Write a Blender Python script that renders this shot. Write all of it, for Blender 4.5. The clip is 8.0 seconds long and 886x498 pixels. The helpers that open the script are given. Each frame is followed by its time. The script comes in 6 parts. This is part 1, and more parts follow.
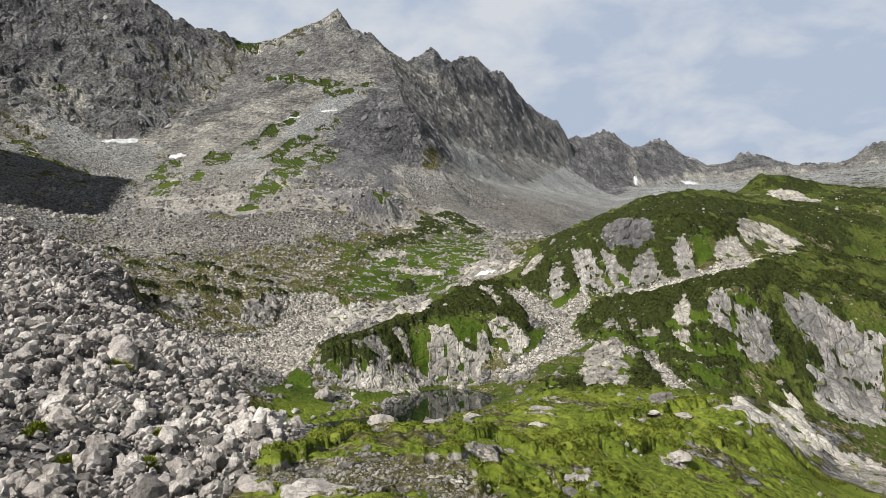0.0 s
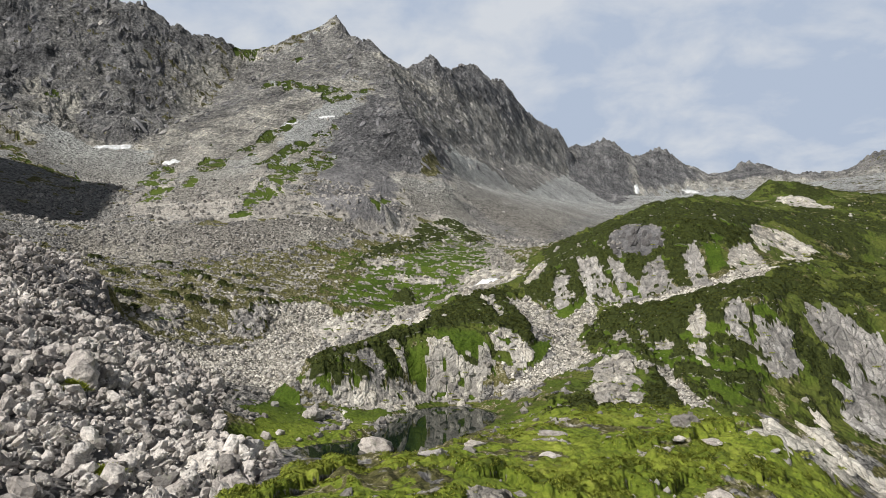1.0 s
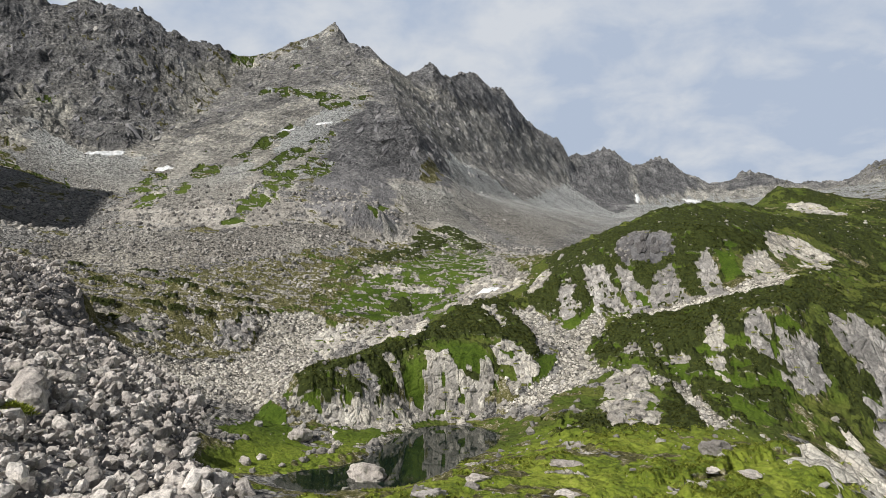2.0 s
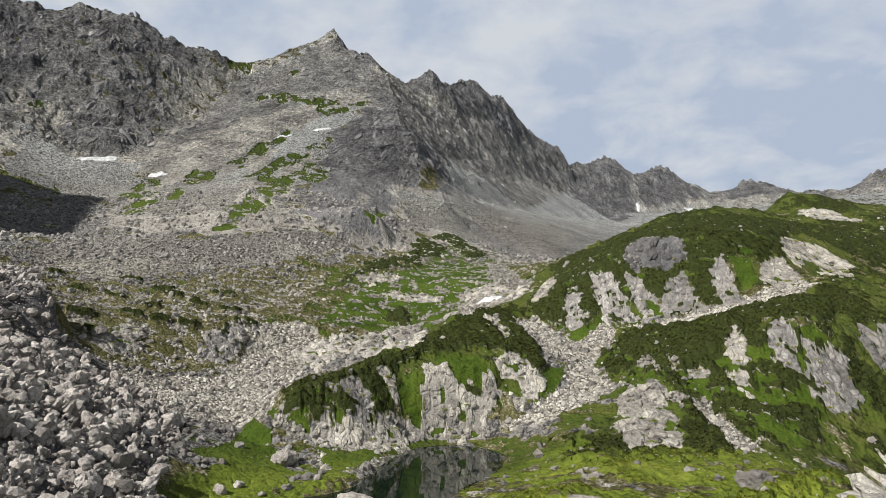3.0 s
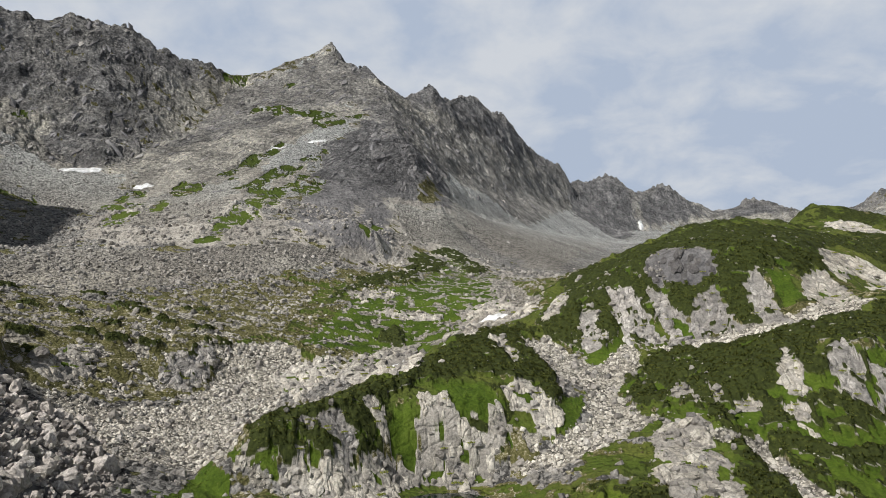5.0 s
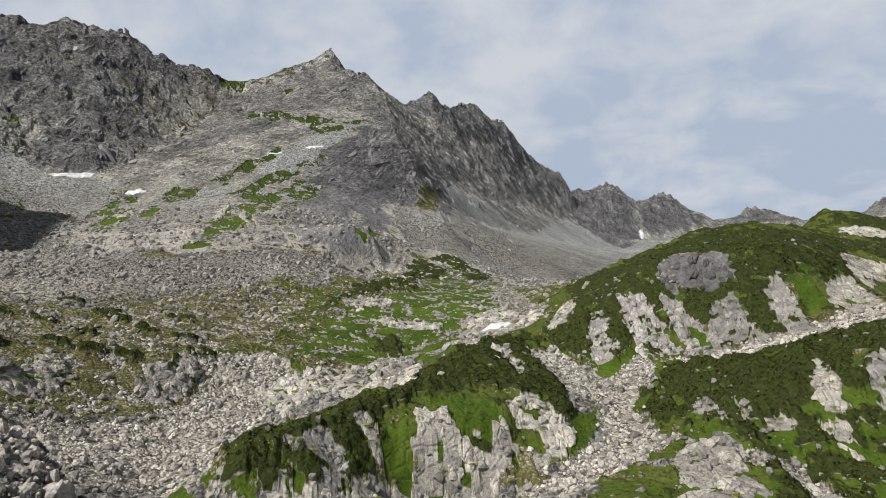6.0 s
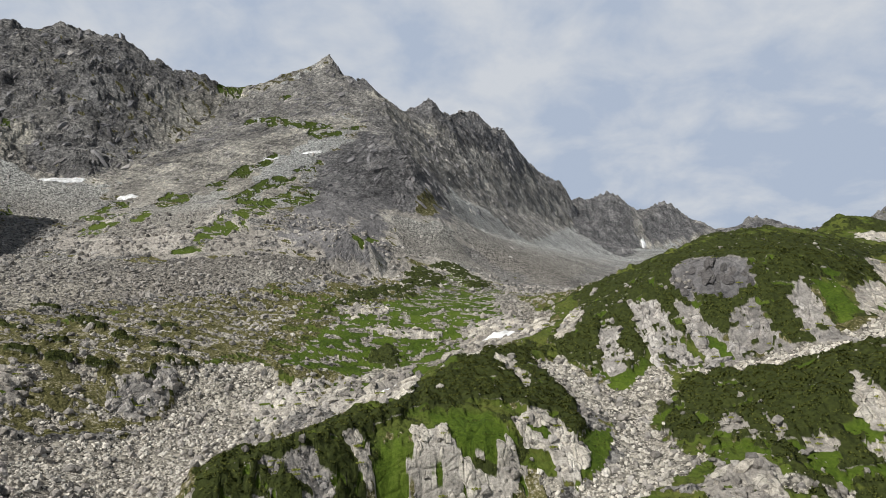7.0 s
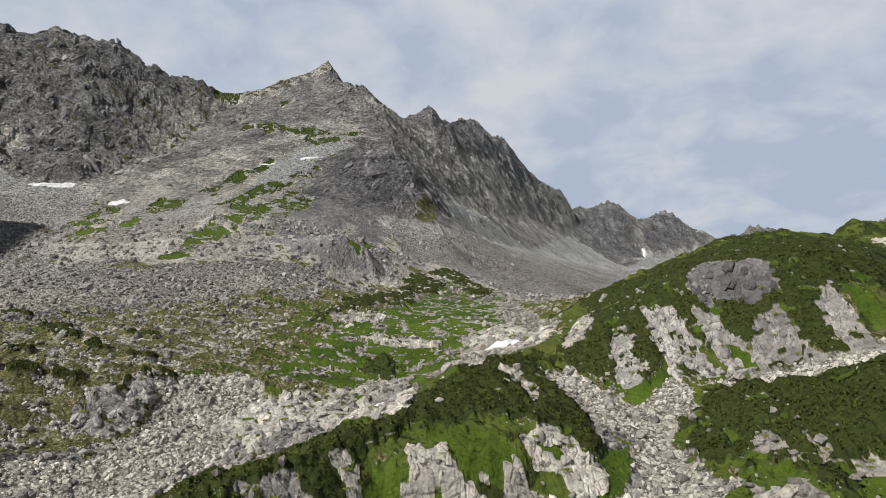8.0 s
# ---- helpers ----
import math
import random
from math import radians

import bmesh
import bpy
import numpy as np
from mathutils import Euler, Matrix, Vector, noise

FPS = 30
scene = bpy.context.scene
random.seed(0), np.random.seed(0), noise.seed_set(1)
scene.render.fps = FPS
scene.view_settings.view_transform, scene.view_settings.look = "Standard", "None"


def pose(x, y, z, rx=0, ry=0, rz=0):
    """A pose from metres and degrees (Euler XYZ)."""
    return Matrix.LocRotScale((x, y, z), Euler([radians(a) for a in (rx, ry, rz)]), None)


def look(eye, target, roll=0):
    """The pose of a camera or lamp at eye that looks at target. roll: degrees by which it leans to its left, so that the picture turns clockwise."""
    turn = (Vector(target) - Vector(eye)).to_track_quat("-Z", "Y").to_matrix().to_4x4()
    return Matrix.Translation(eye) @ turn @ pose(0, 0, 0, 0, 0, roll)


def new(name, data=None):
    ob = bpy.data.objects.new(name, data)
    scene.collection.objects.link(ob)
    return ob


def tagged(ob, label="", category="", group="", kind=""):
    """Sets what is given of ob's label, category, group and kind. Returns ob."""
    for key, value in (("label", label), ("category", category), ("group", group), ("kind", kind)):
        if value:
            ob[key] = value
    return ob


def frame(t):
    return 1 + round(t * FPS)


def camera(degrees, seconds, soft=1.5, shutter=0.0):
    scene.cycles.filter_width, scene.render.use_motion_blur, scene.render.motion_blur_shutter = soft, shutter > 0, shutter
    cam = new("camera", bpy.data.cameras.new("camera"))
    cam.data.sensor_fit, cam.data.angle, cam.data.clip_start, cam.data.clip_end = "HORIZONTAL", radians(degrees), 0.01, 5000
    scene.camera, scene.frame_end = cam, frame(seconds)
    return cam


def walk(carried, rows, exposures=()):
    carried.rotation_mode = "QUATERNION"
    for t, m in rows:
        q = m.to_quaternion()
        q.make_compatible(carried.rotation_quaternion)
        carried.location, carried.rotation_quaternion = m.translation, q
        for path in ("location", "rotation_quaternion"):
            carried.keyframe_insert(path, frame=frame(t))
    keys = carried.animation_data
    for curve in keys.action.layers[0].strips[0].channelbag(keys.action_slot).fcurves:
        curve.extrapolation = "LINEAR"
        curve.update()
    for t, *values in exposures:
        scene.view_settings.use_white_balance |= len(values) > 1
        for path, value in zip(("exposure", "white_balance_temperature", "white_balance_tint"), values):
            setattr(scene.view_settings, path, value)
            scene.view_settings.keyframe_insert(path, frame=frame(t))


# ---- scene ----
cam = camera(71.4, 8.0, soft=0.8)
METRES, EYE, TILT, LEAN, TURN = 80.0, 26.8, 3.0, 0.0, 0.0
ROWS = [
    (0.0, 0.0, 0.0, 0.0, 0.0, 0.0, -0.0),
    (0.5, 0.0012, 0.0622, -0.0035, -0.01, 0.43, -0.01),
    (1.0, 0.0022, 0.1242, -0.0071, -0.04, 0.86, -0.03),
    (1.5, 0.003, 0.1867, -0.0108, -0.07, 1.32, -0.06),
    (3.0, 0.0052, 0.3734, -0.022, -0.11, 2.64, -0.12),
    (3.5, 0.0056, 0.4359, -0.0258, -0.13, 3.1, -0.14),
    (4.0, 0.006, 0.4987, -0.0297, -0.14, 3.55, -0.18),
    (4.5, 0.0062, 0.5614, -0.0334, -0.15, 4.01, -0.21),
    (6.0, 0.0075, 0.7485, -0.0444, -0.19, 5.34, -0.28),
    (6.5, 0.0078, 0.8111, -0.0485, -0.21, 5.8, -0.32),
    (7.0, 0.0085, 0.8734, -0.0521, -0.22, 6.25, -0.34),
    (7.5, 0.0088, 0.9359, -0.0559, -0.23, 6.71, -0.36),
    (8.0, 0.0091, 0.9982, -0.0596, -0.25, 7.18, -0.39),
]
walk(cam, [(t, pose(0, 0, EYE, TILT, LEAN, TURN) @ pose(METRES * x, METRES * y, METRES * z, 90 + pitch, roll, yaw)) for t, x, y, z, yaw, pitch, roll in ROWS], [(0.0, 0.23), (8.0, 0.13)])

# ---- light and sky ----
def nodes_of(owner):
    owner.use_nodes = True
    tree = owner.node_tree
    tree.nodes.clear()
    return tree


def node(tree, kind, inputs=(), operation="", data_type="", blend_type="", feature="", attribute_name=""):
    n = tree.nodes.new(kind)
    if operation:
        n.operation = operation
    if data_type:
        n.data_type = data_type
    if blend_type:
        n.blend_type = blend_type
    if feature:
        n.feature = feature
    if attribute_name:
        n.attribute_name = attribute_name
    for key, value in dict(inputs).items():
        if isinstance(value, bpy.types.NodeSocket):
            tree.links.new(value, n.inputs[key])
        else:
            n.inputs[key].default_value = value
    return n


SUN_FROM = Vector((-0.565, -0.480, 0.671)).normalized()
sun = new("sun", bpy.data.lights.new("sun", "SUN"))
sun.data.energy, sun.data.angle, sun.data.color = 5.0, radians(0.6), (1.0, 0.968, 0.915)
sun.matrix_world = look(SUN_FROM * 900, (0, 0, 0))

world = bpy.data.worlds.new("sky")
scene.world = world
wt = nodes_of(world)
sky = node(wt, "ShaderNodeTexSky")
sky.sky_type, sky.sun_disc, sky.altitude, sky.air_density, sky.dust_density = "NISHITA", False, 2000.0, 1.0, 0.6
sky.sun_elevation, sky.sun_rotation = math.asin(SUN_FROM.z), math.atan2(SUN_FROM.x, SUN_FROM.y)
# a thin, broken sheet of cloud over the whole sky
way = node(wt, "ShaderNodeTexCoord").outputs["Generated"]
part_xyz = node(wt, "ShaderNodeSeparateXYZ", {0: way})
up = node(wt, "ShaderNodeMath", {0: part_xyz.outputs["Z"], 1: 0.30}, operation="ADD")
up = node(wt, "ShaderNodeMath", {0: up.outputs[0], 1: 0.06}, operation="MAXIMUM")
px = node(wt, "ShaderNodeMath", {0: part_xyz.outputs["X"], 1: up.outputs[0]}, operation="DIVIDE")
py = node(wt, "ShaderNodeMath", {0: part_xyz.outputs["Y"], 1: up.outputs[0]}, operation="DIVIDE")
flat = node(wt, "ShaderNodeCombineXYZ", {0: px.outputs[0], 1: py.outputs[0]})
big = node(wt, "ShaderNodeTexNoise", {"Vector": flat.outputs[0], "Scale": 1.1, "Detail": 7.0, "Roughness": 0.58, "Distortion": 0.4})
small = node(wt, "ShaderNodeTexNoise", {"Vector": flat.outputs[0], "Scale": 4.6, "Detail": 6.0, "Roughness": 0.55, "Distortion": 0.3})
mixn = node(wt, "ShaderNodeMath", {0: big.outputs[0], 1: small.outputs[0]}, operation="ADD")
cover = node(wt, "ShaderNodeMapRange", {"Value": mixn.outputs[0], "From Min": 0.87, "From Max": 1.13, "To Min": 0.22, "To Max": 1.0})
tone = node(wt, "ShaderNodeMix", {"Factor": cover.outputs[0], 6: (6.7, 8.2, 10.8, 1), 7: (11.1, 11.7, 12.6, 1)}, data_type="RGBA")
# the cloud sheet lies low over the ridges and opens overhead
deep = node(wt, "ShaderNodeMix", {"Factor": 1.0, 6: sky.outputs[0], 7: (0.12, 0.12, 0.12, 1)}, data_type="RGBA", blend_type="MULTIPLY")
opening = node(wt, "ShaderNodeMapRange", {"Value": part_xyz.outputs["Z"], "From Min": 0.54, "From Max": 0.64, "To Min": 0.88, "To Max": 0.06})
veil = node(wt, "ShaderNodeMix", {"Factor": opening.outputs[0], 6: deep.outputs[2], 7: tone.outputs[2]}, data_type="RGBA")
back = node(wt, "ShaderNodeBackground", {"Color": veil.outputs[2], "Strength": 0.056})
node(wt, "ShaderNodeOutputWorld", {"Surface": back.outputs[0]})


# ---- materials ----
def principled(name):
    m = bpy.data.materials.new(name)
    t = nodes_of(m)
    out = node(t, "ShaderNodeOutputMaterial")
    b = node(t, "ShaderNodeBsdfPrincipled", {"Roughness": 0.9, "Specular IOR Level": 0.15})
    t.links.new(b.outputs[0], out.inputs[0])
    return m, t, b


def ramp(t, value, stops):
    r = node(t, "ShaderNodeValToRGB", {0: value})
    while len(r.color_ramp.elements) < len(stops):
        r.color_ramp.elements.new(0.5)
    for e, (at_, c) in zip(r.color_ramp.elements, stops):
        e.position, e.color = at_, (*c, 1)
    return r.outputs[0]


def noise_of(t, scale, detail=4.0, rough=0.55, vec=None, distortion=0.0):
    vec = vec or node(t, "ShaderNodeNewGeometry").outputs["Position"]
    return node(t, "ShaderNodeTexNoise", {"Vector": vec, "Scale": scale, "Detail": detail, "Roughness": rough, "Distortion": distortion}).outputs[0]


def blend(t, f, a, b, how="MIX"):
    n = node(t, "ShaderNodeMix", data_type="RGBA", blend_type=how)
    for key, value in ((0, f), (6, a), (7, b)):
        if isinstance(value, bpy.types.NodeSocket):
            t.links.new(value, n.inputs[key])
        else:
            n.inputs[key].default_value = value if not isinstance(value, tuple) else (*value, 1)
    return n.outputs[2]


def calc(t, op, a, b=0.0, c=0.0):
    return node(t, "ShaderNodeMath", {0: a, 1: b, 2: c}, operation=op).outputs[0]


def attr(t, name):
    return node(t, "ShaderNodeAttribute", attribute_name=name).outputs["Fac"]


def cells(t, scale, feature="F1", vec=None, rnd=1.0):
    vec = vec or node(t, "ShaderNodeNewGeometry").outputs["Position"]
    return node(t, "ShaderNodeTexVoronoi", {"Vector": vec, "Scale": scale, "Randomness": rnd}, feature=feature)


def granite(t, dark=(0.10, 0.095, 0.10), mid=(0.26, 0.245, 0.24), pale=(0.44, 0.41, 0.38)):
    """Colour of weathered granite with lichen and cracks."""
    big = noise_of(t, 0.035, 6, 0.6)
    fine = noise_of(t, 0.55, 7, 0.65)
    v = calc(t, "ADD", calc(t, "MULTIPLY", big, 0.5), calc(t, "MULTIPLY", fine, 0.5))
    c = ramp(t, v, [(0.36, dark), (0.50, mid), (0.64, pale)])
    speck = noise_of(t, 3.0, 5, 0.75)
    return blend(t, 0.5, c, ramp(t, speck, [(0.38, (0.35, 0.35, 0.36)), (0.56, (1.0, 1.0, 1.0))]), "MULTIPLY")


def make_terrain_material():
    m, t, b = principled("mountain_ground")
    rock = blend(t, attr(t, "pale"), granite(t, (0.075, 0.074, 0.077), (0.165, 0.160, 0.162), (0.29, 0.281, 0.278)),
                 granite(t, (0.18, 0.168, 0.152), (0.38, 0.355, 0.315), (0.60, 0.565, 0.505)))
    coarse = noise_of(t, 0.30, 6, 0.82)
    streaky = noise_of(t, 0.05, 5, 0.7, node(t, "ShaderNodeMapping", {"Vector": node(t, "ShaderNodeNewGeometry").outputs["Position"], "Scale": (1.0, 1.0, 0.35)}).outputs[0])
    worn = calc(t, "ADD", calc(t, "MULTIPLY", coarse, 0.65), calc(t, "MULTIPLY", streaky, 0.35))
    rock = blend(t, attr(t, "alpine"), rock, blend(t, 1.0, rock, ramp(t, worn, [(0.40, (0.30, 0.31, 0.33)), (0.50, (1.10, 1.13, 1.14)), (0.60, (2.2, 2.22, 2.16))]), "MULTIPLY"))
    stones = cells(t, 0.9)
    stones2 = cells(t, 2.6)
    grit = blend(t, 0.5, stones.outputs["Color"], stones2.outputs["Color"])
    grit = node(t, "ShaderNodeSeparateColor", {0: grit}).outputs[0]
    scree = ramp(t, grit, [(0.2, (0.108, 0.106, 0.103)), (0.42, (0.275, 0.27, 0.26)), (0.75, (0.515, 0.505, 0.482))])
    scree = blend(t, ramp(t, noise_of(t, 0.02, 5, 0.6), [(0.42, (0.0,) * 3), (0.62, (0.75,) * 3)]), scree, blend(t, 1.0, scree, (0.62, 0.60, 0.60), "MULTIPLY"))
    turf = ramp(t, calc(t, "ADD", calc(t, "MULTIPLY", noise_of(t, 0.09, 5, 0.6), 0.6), calc(t, "MULTIPLY", noise_of(t, 1.6, 5, 0.7), 0.4)),
                [(0.36, (0.034, 0.046, 0.010)), (0.48, (0.060, 0.078, 0.015)), (0.60, (0.095, 0.108, 0.022)), (0.72, (0.15, 0.14, 0.045))])
    lush = ramp(t, calc(t, "ADD", calc(t, "MULTIPLY", noise_of(t, 0.12, 5, 0.6), 0.5), calc(t, "MULTIPLY", noise_of(t, 1.9, 5, 0.72), 0.5)),
                [(0.38, (0.072, 0.104, 0.013)), (0.48, (0.134, 0.174, 0.020)), (0.58, (0.20, 0.235, 0.032)), (0.69, (0.29, 0.30, 0.07))])
    lush = blend(t, attr(t, "meadow"), blend(t, 1.0, lush, (0.36, 0.46, 0.38), "MULTIPLY"), lush)
    turf = blend(t, attr(t, "lush"), turf, lush)
    heath = ramp(t, calc(t, "ADD", calc(t, "MULTIPLY", noise_of(t, 2.0, 6, 0.75), 0.6), calc(t, "MULTIPLY", noise_of(t, 0.25, 4, 0.6), 0.4)), [(0.38, (0.042, 0.044, 0.014)), (0.48, (0.092, 0.088, 0.032)), (0.55, (0.16, 0.145, 0.07)), (0.62, (0.42, 0.39, 0.31))])
    pine = ramp(t, noise_of(t, 1.1, 6, 0.7), [(0.35, (0.018, 0.024, 0.006)), (0.55, (0.034, 0.043, 0.010)), (0.7, (0.054, 0.064, 0.014))])
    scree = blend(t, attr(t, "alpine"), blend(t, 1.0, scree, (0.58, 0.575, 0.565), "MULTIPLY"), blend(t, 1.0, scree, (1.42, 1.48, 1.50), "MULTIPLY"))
    scree = blend(t, attr(t, "rubble"), scree, blend(t, 1.0, scree, (1.42, 1.37, 1.24), "MULTIPLY"))
    rag = calc(t, "MULTIPLY", calc(t, "SUBTRACT", noise_of(t, 0.45, 7, 0.72), 0.5), 2.2)

    def border(name):
        """A cover's share with a crisp, ragged rim."""
        a = calc(t, "ADD", attr(t, name), calc(t, "MULTIPLY", rag, calc(t, "MULTIPLY", attr(t, name), calc(t, "SUBTRACT", 1.0, attr(t, name)))))
        return node(t, "ShaderNodeMapRange", {"Value": calc(t, "ADD", a, calc(t, "MULTIPLY", rag, 0.12)), "From Min": 0.38, "From Max": 0.56}).outputs[0]

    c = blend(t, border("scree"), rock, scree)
    c = blend(t, border("heath"), c, heath)
    c = blend(t, border("turf"), c, turf)
    c = blend(t, border("pine"), c, pine)
    t.links.new(c, b.inputs["Base Color"])
    soft = calc(t, "MAXIMUM", attr(t, "turf"), attr(t, "pine"))
    crack = node(t, "ShaderNodeTexVoronoi", {"Vector": node(t, "ShaderNodeNewGeometry").outputs["Position"], "Scale": 0.35}, feature="DISTANCE_TO_EDGE").outputs[0]
    h = calc(t, "ADD", calc(t, "MULTIPLY", noise_of(t, 0.5, 8, 0.68), 1.3), calc(t, "MINIMUM", calc(t, "MULTIPLY", crack, 2.0), 0.25))
    h = calc(t, "ADD", h, calc(t, "MULTIPLY", stones.outputs["Distance"], calc(t, "MULTIPLY", attr(t, "scree"), -0.9)))
    crags = calc(t, "MULTIPLY", noise_of(t, 0.045, 9, 0.74), calc(t, "MULTIPLY", attr(t, "alpine"), 26.0))
    ledge = node(t, "ShaderNodeTexVoronoi", {"Vector": node(t, "ShaderNodeNewGeometry").outputs["Position"], "Scale": 0.07}, feature="F1").outputs["Distance"]
    h = calc(t, "ADD", h, calc(t, "ADD", crags, calc(t, "MULTIPLY", ledge, calc(t, "MULTIPLY", attr(t, "alpine"), 1.5))))
    h = calc(t, "MULTIPLY", h, calc(t, "SUBTRACT", 1.0, calc(t, "MULTIPLY", soft, 0.5)))
    bump = node(t, "ShaderNodeBump", {"Height": h, "Strength": 0.95, "Distance": 1.0})
    t.links.new(bump.outputs[0], b.inputs["Normal"])
    return m


GROUND = make_terrain_material()


def make_water():
    m, t, b = principled("tarn_water")
    b.inputs["Base Color"].default_value = (0.006, 0.012, 0.008, 1)
    b.inputs["Roughness"].default_value = 0.03
    b.inputs["Specular IOR Level"].default_value = 0.5
    n = noise_of(t, 2.5, 3, 0.5)
    t.links.new(node(t, "ShaderNodeBump", {"Height": n, "Strength": 0.012, "Distance": 0.05}).outputs[0], b.inputs["Normal"])
    return m


WATER = make_water()

